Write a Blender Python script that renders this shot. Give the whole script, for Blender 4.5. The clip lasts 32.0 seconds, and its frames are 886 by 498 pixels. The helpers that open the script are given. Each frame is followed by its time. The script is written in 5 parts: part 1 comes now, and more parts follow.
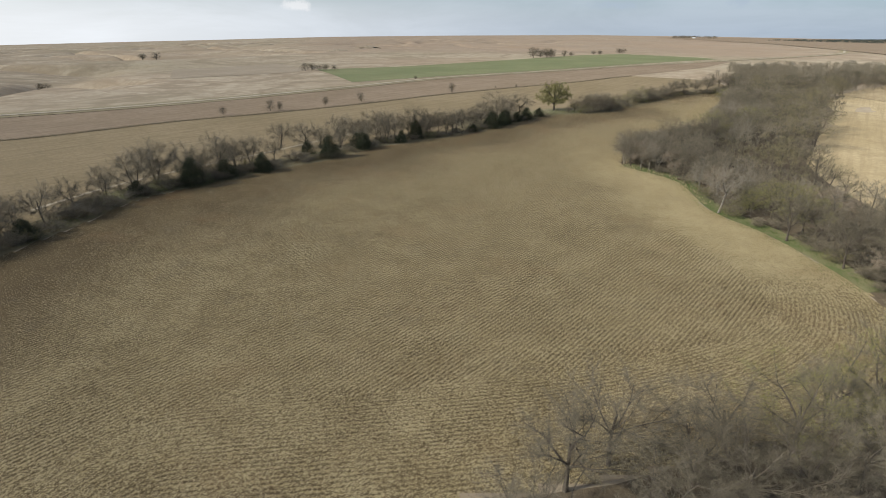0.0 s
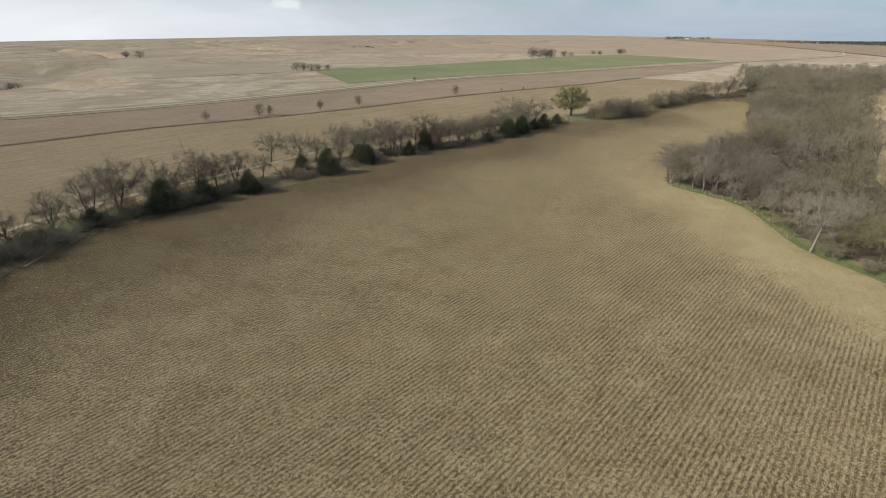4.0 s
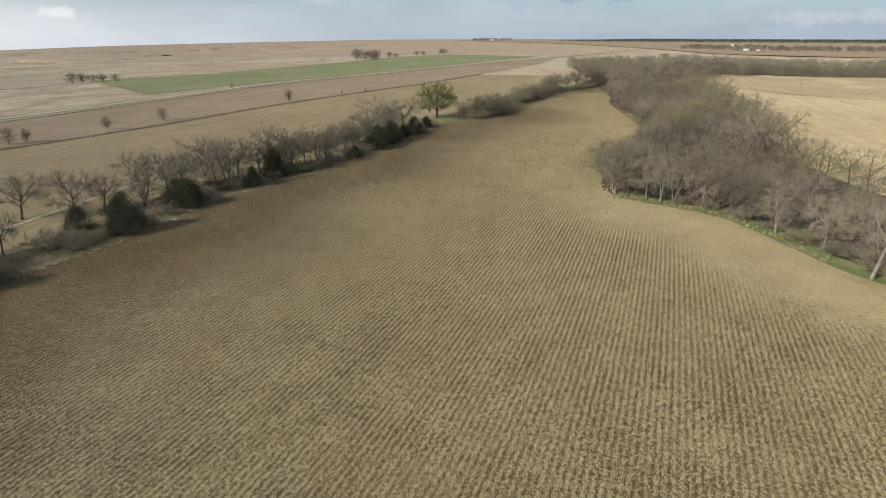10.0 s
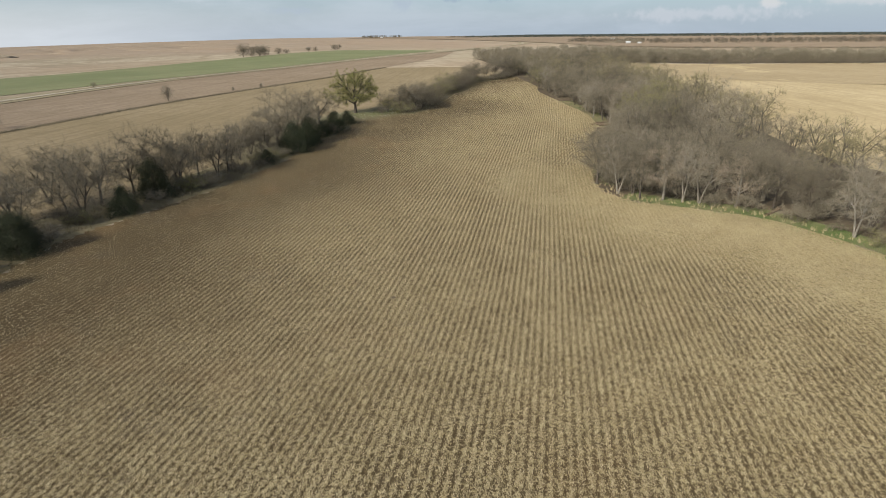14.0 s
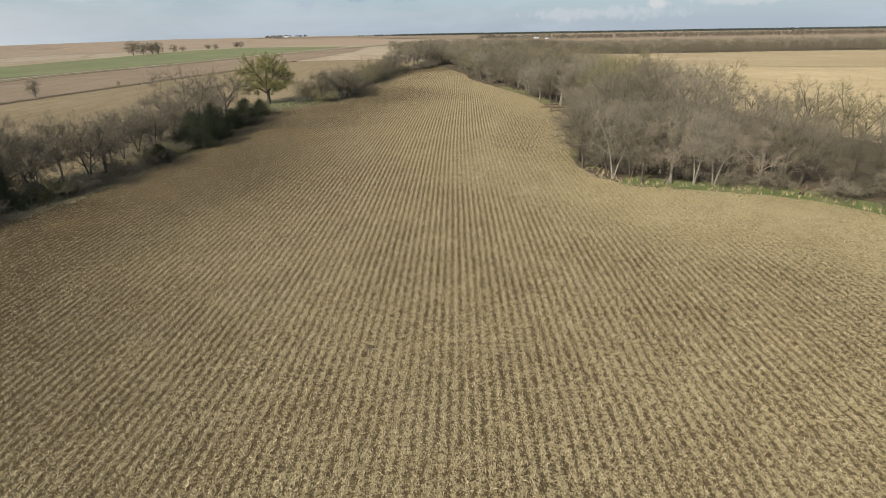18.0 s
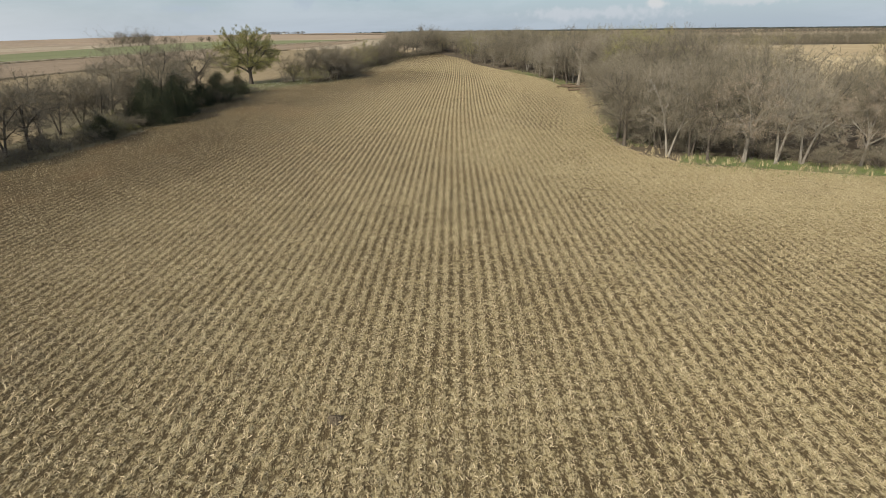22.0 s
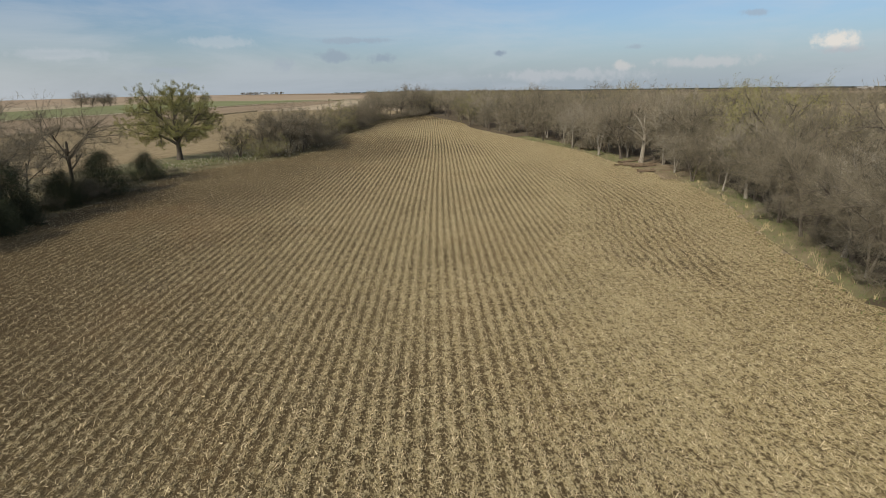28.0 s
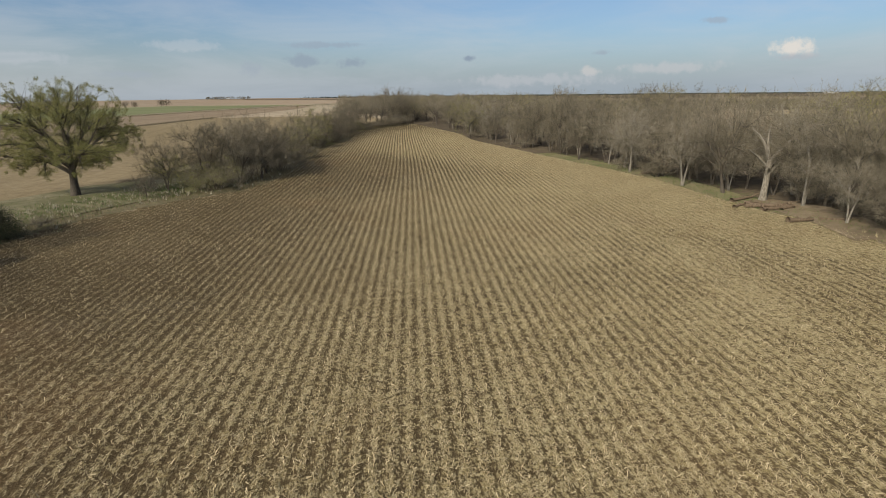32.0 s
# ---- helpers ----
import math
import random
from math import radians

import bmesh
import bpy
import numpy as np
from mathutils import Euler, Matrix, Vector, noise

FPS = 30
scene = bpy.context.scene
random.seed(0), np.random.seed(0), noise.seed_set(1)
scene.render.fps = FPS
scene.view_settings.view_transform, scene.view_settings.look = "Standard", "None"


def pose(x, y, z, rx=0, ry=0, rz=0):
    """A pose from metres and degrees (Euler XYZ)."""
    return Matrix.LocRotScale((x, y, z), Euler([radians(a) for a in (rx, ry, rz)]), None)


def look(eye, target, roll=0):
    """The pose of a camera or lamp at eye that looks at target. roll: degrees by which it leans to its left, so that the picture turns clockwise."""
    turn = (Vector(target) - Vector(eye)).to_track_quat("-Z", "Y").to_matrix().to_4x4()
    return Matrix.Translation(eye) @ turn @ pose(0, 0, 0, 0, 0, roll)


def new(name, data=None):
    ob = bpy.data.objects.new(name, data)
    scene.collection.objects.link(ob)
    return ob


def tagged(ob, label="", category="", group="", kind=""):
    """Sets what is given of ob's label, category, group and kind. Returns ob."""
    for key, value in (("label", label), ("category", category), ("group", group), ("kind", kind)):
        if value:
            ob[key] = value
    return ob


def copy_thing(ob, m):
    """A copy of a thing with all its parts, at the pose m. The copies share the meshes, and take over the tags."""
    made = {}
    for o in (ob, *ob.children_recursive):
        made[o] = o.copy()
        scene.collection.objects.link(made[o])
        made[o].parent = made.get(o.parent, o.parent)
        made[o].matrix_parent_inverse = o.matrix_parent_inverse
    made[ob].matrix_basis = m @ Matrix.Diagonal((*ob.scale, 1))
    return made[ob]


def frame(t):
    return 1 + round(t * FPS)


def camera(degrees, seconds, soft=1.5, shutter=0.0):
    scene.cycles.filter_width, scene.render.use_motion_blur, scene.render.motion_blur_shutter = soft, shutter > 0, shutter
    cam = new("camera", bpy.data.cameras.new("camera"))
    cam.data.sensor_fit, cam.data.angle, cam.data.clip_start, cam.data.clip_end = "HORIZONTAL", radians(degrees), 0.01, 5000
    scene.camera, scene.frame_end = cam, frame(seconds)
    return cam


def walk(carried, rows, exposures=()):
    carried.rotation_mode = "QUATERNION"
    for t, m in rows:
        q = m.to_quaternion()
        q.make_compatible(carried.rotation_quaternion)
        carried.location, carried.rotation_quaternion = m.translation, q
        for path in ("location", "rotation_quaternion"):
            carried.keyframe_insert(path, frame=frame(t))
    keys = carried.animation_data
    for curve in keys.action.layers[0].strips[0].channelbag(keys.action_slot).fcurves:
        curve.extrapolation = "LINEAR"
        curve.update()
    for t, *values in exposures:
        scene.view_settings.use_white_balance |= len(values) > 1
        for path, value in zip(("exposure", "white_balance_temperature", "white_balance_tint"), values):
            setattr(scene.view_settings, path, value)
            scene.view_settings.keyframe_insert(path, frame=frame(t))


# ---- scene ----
# the camera and its flight: seconds, place, turn
cam = camera(76.2, 32.0, soft=0.9)
PATH = [
    (0, 0.00, 0.00, 48.34, 68.77, -0.63, 0.45),
    (0.5, -1.32, 3.82, 48.36, 68.67, -0.65, 0.36),
    (1, -2.67, 7.78, 48.39, 68.59, -0.62, 0.23),
    (1.5, -3.91, 11.81, 48.38, 68.56, -0.67, 0.13),
    (2, -5.16, 15.70, 48.33, 68.58, -0.74, -0.03),
    (2.5, -6.28, 19.78, 48.18, 68.62, -0.80, -0.14),
    (3, -7.41, 23.92, 47.89, 68.69, -0.88, -0.25),
    (3.5, -8.36, 28.22, 47.48, 68.73, -0.94, -0.39),
    (5.5, -11.90, 47.03, 45.84, 68.76, -1.00, -0.45),
    (6, -12.92, 52.00, 45.17, 68.81, -1.05, -0.49),
    (6.5, -13.78, 56.76, 44.54, 68.86, -1.06, -1.18),
    (7, -14.63, 61.72, 43.80, 68.95, -0.96, -2.99),
    (7.5, -15.40, 66.95, 43.08, 69.06, -0.79, -5.68),
    (8, -16.14, 72.31, 42.32, 69.17, -0.57, -8.86),
    (8.5, -16.75, 77.49, 41.64, 69.27, -0.33, -11.42),
    (9, -17.41, 82.83, 40.85, 69.30, -0.18, -13.95),
    (9.5, -17.85, 88.03, 39.94, 69.41, 0.05, -16.41),
    (10, -18.27, 93.18, 39.09, 69.41, 0.15, -18.36),
    (10.5, -18.57, 98.30, 38.18, 69.43, 0.24, -19.87),
    (11, -18.58, 103.38, 37.41, 69.40, 0.34, -20.84),
    (11.5, -18.51, 108.53, 36.64, 69.32, 0.34, -21.59),
    (12, -18.34, 113.56, 35.75, 69.28, 0.39, -22.24),
    (12.5, -18.12, 118.60, 34.91, 69.23, 0.47, -23.69),
    (13, -17.90, 123.65, 34.02, 69.20, 0.48, -25.25),
    (13.5, -17.49, 128.64, 33.10, 69.19, 0.57, -26.90),
    (14, -16.88, 133.55, 32.13, 69.20, 0.74, -29.07),
    (14.5, -16.23, 138.38, 31.11, 69.20, 0.82, -30.85),
    (16.5, -11.78, 153.86, 27.27, 69.24, 0.76, -33.89),
    (17, -11.10, 156.04, 26.46, 69.20, 0.84, -34.92),
    (17.5, -10.74, 157.45, 25.58, 69.15, 0.97, -36.01),
    (18, -10.61, 158.23, 24.56, 69.08, 1.14, -37.88),
    (18.5, -10.41, 158.89, 23.57, 69.04, 1.25, -39.68),
    (19, -9.83, 159.81, 22.49, 69.06, 1.22, -39.81),
    (19.5, -8.80, 161.14, 21.37, 69.03, 1.16, -39.54),
    (20, -7.34, 162.87, 20.14, 69.01, 1.14, -39.72),
    (20.5, -5.76, 165.05, 18.87, 69.02, 1.10, -39.72),
    (21, -3.91, 167.74, 17.63, 69.07, 1.01, -39.13),
    (21.5, -2.05, 170.77, 17.18, 69.03, 0.89, -38.45),
    (22, -0.05, 174.07, 17.02, 68.98, 0.85, -38.01),
    (22.5, 2.14, 177.51, 16.94, 69.07, 0.81, -37.82),
    (23, 4.68, 181.09, 17.04, 70.92, 0.90, -37.80),
    (23.5, 7.43, 184.80, 17.14, 73.19, 0.98, -38.00),
    (24, 9.97, 188.66, 16.89, 74.48, 0.99, -38.09),
    (24.5, 12.32, 192.48, 16.87, 74.44, 1.01, -38.08),
    (25, 14.44, 196.37, 16.70, 74.48, 0.96, -38.25),
    (25.5, 16.39, 200.15, 16.51, 74.53, 0.89, -38.45),
    (27.5, 26.10, 215.69, 16.56, 74.43, 1.02, -39.86),
    (28, 28.37, 219.93, 16.52, 74.47, 0.90, -40.27),
    (28.5, 30.62, 224.21, 16.48, 74.52, 0.91, -40.62),
    (29, 33.06, 228.52, 16.52, 74.58, 0.89, -40.97),
    (29.5, 35.47, 232.93, 16.44, 74.59, 0.85, -41.40),
    (30, 37.86, 237.39, 16.38, 74.68, 0.83, -41.80),
    (30.5, 40.31, 241.87, 16.31, 74.76, 0.81, -42.16),
    (31, 42.98, 246.45, 16.34, 74.78, 0.78, -42.49),
    (31.5, 45.57, 250.92, 16.45, 74.80, 0.68, -42.91),
    (32, 48.41, 255.30, 16.53, 74.88, 0.80, -43.20),
]
walk(cam, [(t, pose(x, y, z, rx, ry, rz)) for t, x, y, z, rx, ry, rz in PATH], exposures=[(0.0, 0.18, 6400, 10), (8.0, 0.18, 6450, 10), (13.0, 0.22, 6550, 10), (20.0, 0.18, 6700, 10), (23.0, 0.19, 6700, 10), (24.0, -0.04, 6800, 10), (25.0, -0.06, 6800, 10), (32.0, -0.10, 6800, 10)])

# ---- world and sun ----
SUN_AZ, SUN_EL = -105.0, 31.0            # degrees from +y towards +x, and above the horizon
sun_data = bpy.data.lights.new("sun", "SUN")
sun_data.energy, sun_data.angle, sun_data.color = 3.9, radians(5.0), (1.0, 0.935, 0.80)
sun = new("sun", sun_data)
sa, se = radians(SUN_AZ), radians(SUN_EL)
sun.matrix_world = look((0, 0, 300), (-math.sin(sa) * math.cos(se), -math.cos(sa) * math.cos(se), 300 - math.sin(se)))


class Nodes:
    """Short hand for a node tree."""

    def __init__(self, tree):
        self.t = tree
        tree.nodes.clear()

    def add(self, kind, **inputs):
        n = self.t.nodes.new(kind)
        for k, v in inputs.items():
            self.put(n, k, v)
        return n

    def put(self, n, key, v):
        key = key.replace("_", " ") if isinstance(key, str) and key not in n.inputs else key
        s = n.inputs[key]
        if isinstance(v, bpy.types.NodeSocket):
            self.t.links.new(v, s)
        elif isinstance(v, bpy.types.Node):
            self.t.links.new(v.outputs[0], s)
        else:
            s.default_value = v

    def math(self, op, a, b=0.0, clamp=False):
        n = self.t.nodes.new("ShaderNodeMath")
        n.operation, n.use_clamp = op, clamp
        self.put(n, 0, a)
        self.put(n, 1, b)
        return n.outputs[0]

    def mix(self, f, a, b):
        n = self.t.nodes.new("ShaderNodeMix")
        n.data_type = "RGBA"
        self.put(n, 0, f)
        self.put(n, 6, a if not isinstance(a, tuple) else (*a, 1))
        self.put(n, 7, b if not isinstance(b, tuple) else (*b, 1))
        return n.outputs[2]

    def noise(self, vec, scale, detail=3.0, rough=0.6, dist=0.0):
        n = self.t.nodes.new("ShaderNodeTexNoise")
        if vec is not None:
            self.put(n, "Vector", vec)
        n.inputs["Scale"].default_value, n.inputs["Detail"].default_value = scale, detail
        n.inputs["Roughness"].default_value, n.inputs["Distortion"].default_value = rough, dist
        return n.outputs[0]

    def ramp(self, f, lo, hi):
        n = self.t.nodes.new("ShaderNodeMapRange")
        n.interpolation_type = "SMOOTHSTEP"
        self.put(n, 0, f)
        n.inputs[1].default_value, n.inputs[2].default_value = lo, hi
        return n.outputs[0]

    def vscale(self, vec, s):
        n = self.t.nodes.new("ShaderNodeMapping")
        self.put(n, "Vector", vec)
        n.inputs["Scale"].default_value = s
        return n.outputs[0]


world = bpy.data.worlds.new("sky")
scene.world = world
world.use_nodes = True
w = Nodes(world.node_tree)
sky = w.add("ShaderNodeTexSky")
sky.sky_type, sky.sun_disc = "NISHITA", False
sky.sun_elevation, sky.sun_rotation = se, sa
sky.air_density, sky.dust_density, sky.ozone_density = 1.0, 1.6, 1.5
coord = w.add("ShaderNodeTexCoord")
way = coord.outputs["Generated"]
sep = w.add("ShaderNodeSeparateXYZ", Vector=way)
up = sep.outputs[2]
SKY = 0.095
dim = w.add("ShaderNodeVectorMath")
dim.operation = "MULTIPLY"
w.put(dim, 0, sky.outputs[0])
dim.inputs[1].default_value = (0.84 * SKY, 1.0 * SKY, 1.24 * SKY)
air = dim.outputs[0]
# thin high veil, thicker towards the horizon
flat = w.vscale(way, (1, 1, 5))
veil = w.noise(flat, 3.2, 6, 0.62, 0.4)
low = w.ramp(up, 0.30, -0.02)
veil_f = w.math("MULTIPLY", w.ramp(veil, 0.36, 0.72), w.math("ADD", w.math("MULTIPLY", low, 0.40), 0.05))
air = w.mix(veil_f, air, (0.62, 0.66, 0.72))
toward = w.add("ShaderNodeVectorMath")
toward.operation = "DOT_PRODUCT"
w.put(toward, 0, way)
toward.inputs[1].default_value = (math.sin(sa), math.cos(sa), 0.0)
glare = w.ramp(toward.outputs["Value"], -0.75, 0.5)
haze = w.math("MULTIPLY", w.ramp(up, 0.11, -0.01), 0.72)
air = w.mix(haze, air, w.mix(glare, (0.43, 0.51, 0.61), (1.0, 1.02, 1.04)))
# broken grey veil added overhead, out of view, to lessen the skylight's tint
overhead = w.math("MULTIPLY", w.ramp(up, 0.22, 0.6), w.math("ADD", w.math("MULTIPLY", w.ramp(veil, 0.3, 0.7), 0.4), 0.45))
air = w.mix(overhead, air, (0.40, 0.395, 0.385))
# single clouds: azimuth, elevation, half width, half height (degrees), colour, density
CLOUDS = [
    (73.5, 3.45, 2.2, 1.0, (0.78, 0.76, 0.73), 0.95), (73.7, 2.75, 2.2, 0.45, (0.45, 0.48, 0.54), 0.6),
    (30.2, 3.4, 2.3, 0.6, (0.30, 0.38, 0.48), 0.75), (34.6, 3.2, 1.6, 0.6, (0.29, 0.37, 0.47), 0.75),
    (32.1, 4.8, 4.2, 0.35, (0.33, 0.41, 0.52), 0.6), (45.6, 3.5, 0.8, 0.4, (0.26, 0.33, 0.44), 0.8),
    (25.2, 2.7, 1.4, 0.8, (0.36, 0.43, 0.53), 0.5), (57.3, 2.1, 1.3, 0.5, (0.66, 0.65, 0.66), 0.6),
    (64.2, 2.2, 4.5, 0.6, (0.60, 0.61, 0.65), 0.5), (15.0, 2.2, 3.0, 0.5, (0.38, 0.45, 0.55), 0.45),
    (52.0, 1.4, 9.0, 0.7, (0.55, 0.58, 0.64), 0.5), (-14.0, 1.85, 1.4, 0.6, (0.80, 0.80, 0.80), 0.7),
    (67.5, 6.0, 1.2, 0.35, (0.36, 0.43, 0.53), 0.6), (58.2, 3.7, 1.0, 0.3, (0.34, 0.41, 0.51), 0.55),
    (20.0, 4.6, 4.0, 0.5, (0.62, 0.66, 0.72), 0.3), (8.0, 3.4, 5.0, 0.6, (0.55, 0.60, 0.68), 0.35),
]
az = w.math("ARCTAN2", sep.outputs[0], sep.outputs[1])
el = w.math("ARCSINE", up)
warp = w.math("SUBTRACT", w.noise(way, 26.0, 5, 0.65), 0.5)
warp2 = w.math("SUBTRACT", w.noise(way, 70.0, 4, 0.6), 0.5)
for ca, ce, hw, hh, col, dens in CLOUDS:
    dx = w.math("DIVIDE", w.math("SUBTRACT", az, radians(ca)), radians(hw))
    dy = w.math("DIVIDE", w.math("SUBTRACT", el, radians(ce)), radians(hh))
    rr = w.math("SQRT", w.math("ADD", w.math("MULTIPLY", dx, dx), w.math("MULTIPLY", dy, dy)))
    rr = w.math("ADD", rr, w.math("ADD", w.math("MULTIPLY", warp, 2.2), w.math("MULTIPLY", warp2, 1.2)))
    air = w.mix(w.math("MULTIPLY", w.ramp(rr, 1.0, 0.25), dens), air, col)
bg = w.add("ShaderNodeBackground", Color=air, Strength=1.0)
out = w.add("ShaderNodeOutputWorld", Surface=bg)


# ---- materials ----
def material(name, rough=0.85, spec=0.25):
    m = bpy.data.materials.new(name)
    m.use_nodes = True
    n = Nodes(m.node_tree)
    b = n.add("ShaderNodeBsdfPrincipled", Roughness=rough)
    b.inputs["Specular IOR Level"].default_value = spec
    b.inputs["Diffuse Roughness"].default_value = 0.4
    n.add("ShaderNodeOutputMaterial", Surface=b)
    return m, n, b


def place(n):
    return n.add("ShaderNodeNewGeometry").outputs["Position"]


def bump(n, b, height, strength, distance=0.05):
    k = n.add("ShaderNodeBump", Height=height, Strength=strength, Distance=distance)
    n.put(b, "Normal", k)


def land(name, dark, mid, light, big=0.012, small=0.35, streak=None, draws=False):
    """Farm land seen from far: patches, mottling and, where given, drilled lines along an azimuth."""
    m, n, b = material(name, 0.95, 0.1)
    p = place(n)
    f1 = n.ramp(n.noise(p, big, 4, 0.6), 0.32, 0.68)
    f2 = n.ramp(n.noise(p, small, 4, 0.65), 0.3, 0.75)
    c = n.mix(f1, mid, light)
    c = n.mix(n.math("MULTIPLY", f2, 0.55), c, dark)
    f3 = n.ramp(n.noise(p, big * 7, 3, 0.6), 0.45, 0.75)
    c = n.mix(n.math("MULTIPLY", f3, 0.4), c, dark)
    if streak is not None:
        mp = n.add("ShaderNodeMapping", Vector=p)
        mp.inputs["Rotation"].default_value = (0, 0, radians(streak))
        s = n.noise(n.vscale(mp.outputs[0], (0.45, 0.012, 1)), 1.0, 3, 0.6)
        c = n.mix(n.math("MULTIPLY", n.ramp(s, 0.4, 0.7), 0.5), c, dark)
    if draws:
        # weedy draws and worn cattle paths
        for sc, wdt, deep_f in ((0.0042, 0.055, 0.75), (0.011, 0.045, 0.5), (0.026, 0.03, 0.3)):
            d = n.math("ABSOLUTE", n.math("SUBTRACT", n.noise(p, sc, 5, 0.62, 0.6), 0.5))
            c = n.mix(n.math("MULTIPLY", n.ramp(d, wdt, 0.0), deep_f), c, dark)
        c = n.mix(n.math("MULTIPLY", n.ramp(n.noise(p, 0.0031, 4, 0.6), 0.42, 0.68), 0.5), c, (0.285, 0.25, 0.165))
        tilth = n.add("ShaderNodeAttribute")
        tilth.attribute_name = "tilth"
        c = n.mix(n.math("MULTIPLY", tilth.outputs["Fac"], n.math("ADD", n.math("MULTIPLY", f2, 0.3), 0.55)), c, (0.295, 0.228, 0.168))
        c = n.mix(n.math("MULTIPLY", n.ramp(n.noise(p, 0.0019, 3, 0.55), 0.42, 0.66), 0.4), c, (0.34, 0.25, 0.172))
    n.put(b, "Base Color", c)
    bump(n, b, f2, 0.5, 0.2)
    return m


def stubble_material():
    """Cut maize: pale stalk rows over brown soil strewn with husks."""
    m, n, b = material("maize_stubble", 0.92, 0.12)
    p = place(n)
    row = n.add("ShaderNodeAttribute")
    row.attribute_name = "row"
    tidy = n.add("ShaderNodeAttribute")
    tidy.attribute_name = "tidy"
    shaded_margin = n.add("ShaderNodeAttribute")
    shaded_margin.attribute_name = "shaded_margin"
    along = n.add("ShaderNodeAttribute")
    along.attribute_name = "along"
    pale = n.add("ShaderNodeAttribute")
    pale.attribute_name = "pale"
    jit = n.math("MULTIPLY", n.math("SUBTRACT", n.noise(p, 0.8, 4, 0.75), 0.5), 0.75)
    line = n.math("ADD", row.outputs["Fac"], jit)
    ridge = n.math("ADD", n.math("MULTIPLY", n.math("COSINE", n.math("MULTIPLY", line, 2 * math.pi)), 0.5), 0.5)
    furrow = n.math("SUBTRACT", 1.0, n.math("POWER", ridge, 0.8))
    # furrows show soil and painted shade, in dashes that open and close along each
    knobs = n.add("ShaderNodeCombineXYZ", X=line, Y=along.outputs["Fac"])
    shade_dash = n.ramp(n.noise(n.vscale(knobs.outputs[0], (1.3, 1.7, 1)), 1.0, 4, 0.7), 0.22, 0.66)
    worn = n.math("ADD", n.math("MULTIPLY", n.ramp(n.noise(p, 0.13, 4, 0.7), 0.30, 0.66), 0.5), 0.55)
    furrow = n.math("MULTIPLY", n.math("MULTIPLY", furrow, shade_dash), n.math("MULTIPLY", tidy.outputs["Fac"], worn))
    husk = n.noise(p, 7.0, 4, 0.75)
    husk2 = n.noise(p, 2.4, 4, 0.75)
    grains = []
    for scale in (3.4, 8.5):
        vor = n.add("ShaderNodeTexVoronoi", Vector=p, Scale=scale)
        grain = n.add("ShaderNodeSeparateColor", Color=vor.outputs["Color"])
        grains.append(grain.outputs[0])
    patch = n.noise(p, 0.035, 4, 0.6)
    patch2 = n.noise(p, 0.11, 4, 0.65)
    cover = n.math("ADD", n.math("MULTIPLY", husk, 0.55), n.math("MULTIPLY", husk2, 0.34))
    cover = n.math("ADD", cover, n.math("ADD", n.math("MULTIPLY", grains[0], 0.26), n.math("MULTIPLY", grains[1], 0.38)))
    # single flakes of leaf, pale and lengthwise
    flakes = []
    for turn, sc in ((0.5, (16.0, 5.0, 1)), (-0.9, (5.5, 17.0, 1))):
        mp = n.add("ShaderNodeMapping", Vector=p)
        mp.inputs["Rotation"].default_value = (0, 0, turn)
        vor = n.add("ShaderNodeTexVoronoi", Vector=n.vscale(mp.outputs[0], sc), Scale=1.0)
        flake = n.add("ShaderNodeSeparateColor", Color=vor.outputs["Color"])
        flakes.append(flake.outputs[1])
    bright = n.ramp(n.math("MAXIMUM", flakes[0], flakes[1]), 0.80, 0.90)
    cover = n.math("ADD", cover, n.math("MULTIPLY", n.math("SUBTRACT", n.math("ADD", flakes[0], flakes[1]), 1.0), 0.26))
    cover = n.math("SUBTRACT", cover, n.math("MULTIPLY", furrow, n.math("ADD", n.math("MULTIPLY", shaded_margin.outputs["Fac"], 0.2), 0.38)))
    cover = n.math("ADD", cover, n.math("MULTIPLY", n.math("SUBTRACT", patch2, 0.5), 0.22))
    # barer brown soil by the hedgerow, its broad soft shade put into the colour
    cover = n.math("SUBTRACT", cover, n.math("MULTIPLY", shaded_margin.outputs["Fac"], 0.21))
    cover = n.math("ADD", cover, n.math("MULTIPLY", pale.outputs["Fac"], 0.20))
    f = n.ramp(cover, 0.46, 0.98)
    soil = n.mix(n.ramp(patch, 0.35, 0.65), (0.088, 0.064, 0.033), (0.125, 0.093, 0.049))
    straw = n.mix(n.ramp(patch2, 0.3, 0.7), (0.375, 0.304, 0.158), (0.445, 0.368, 0.205))
    straw = n.mix(n.math("MULTIPLY", shaded_margin.outputs["Fac"], 0.8), straw, (0.205, 0.152, 0.080))
    c = n.mix(f, soil, straw)
    c = n.mix(n.math("MULTIPLY", bright, n.math("ADD", n.math("MULTIPLY", f, 0.42), 0.06)), c, (0.62, 0.535, 0.345))
    rust = n.math("MULTIPLY", n.ramp(n.noise(p, 0.05, 3, 0.6), 0.52, 0.72), n.math("ADD", n.math("MULTIPLY", shaded_margin.outputs["Fac"], 0.16), 0.14))
    c = n.mix(rust, c, (0.255, 0.155, 0.078))
    grey = n.math("MULTIPLY", n.ramp(n.noise(p, 0.075, 4, 0.7), 0.56, 0.72), 0.14)
    c = n.mix(grey, c, (0.17, 0.15, 0.125))
    n.put(b, "Base Color", c)
    bump(n, b, cover, 0.9, 0.16)
    return m


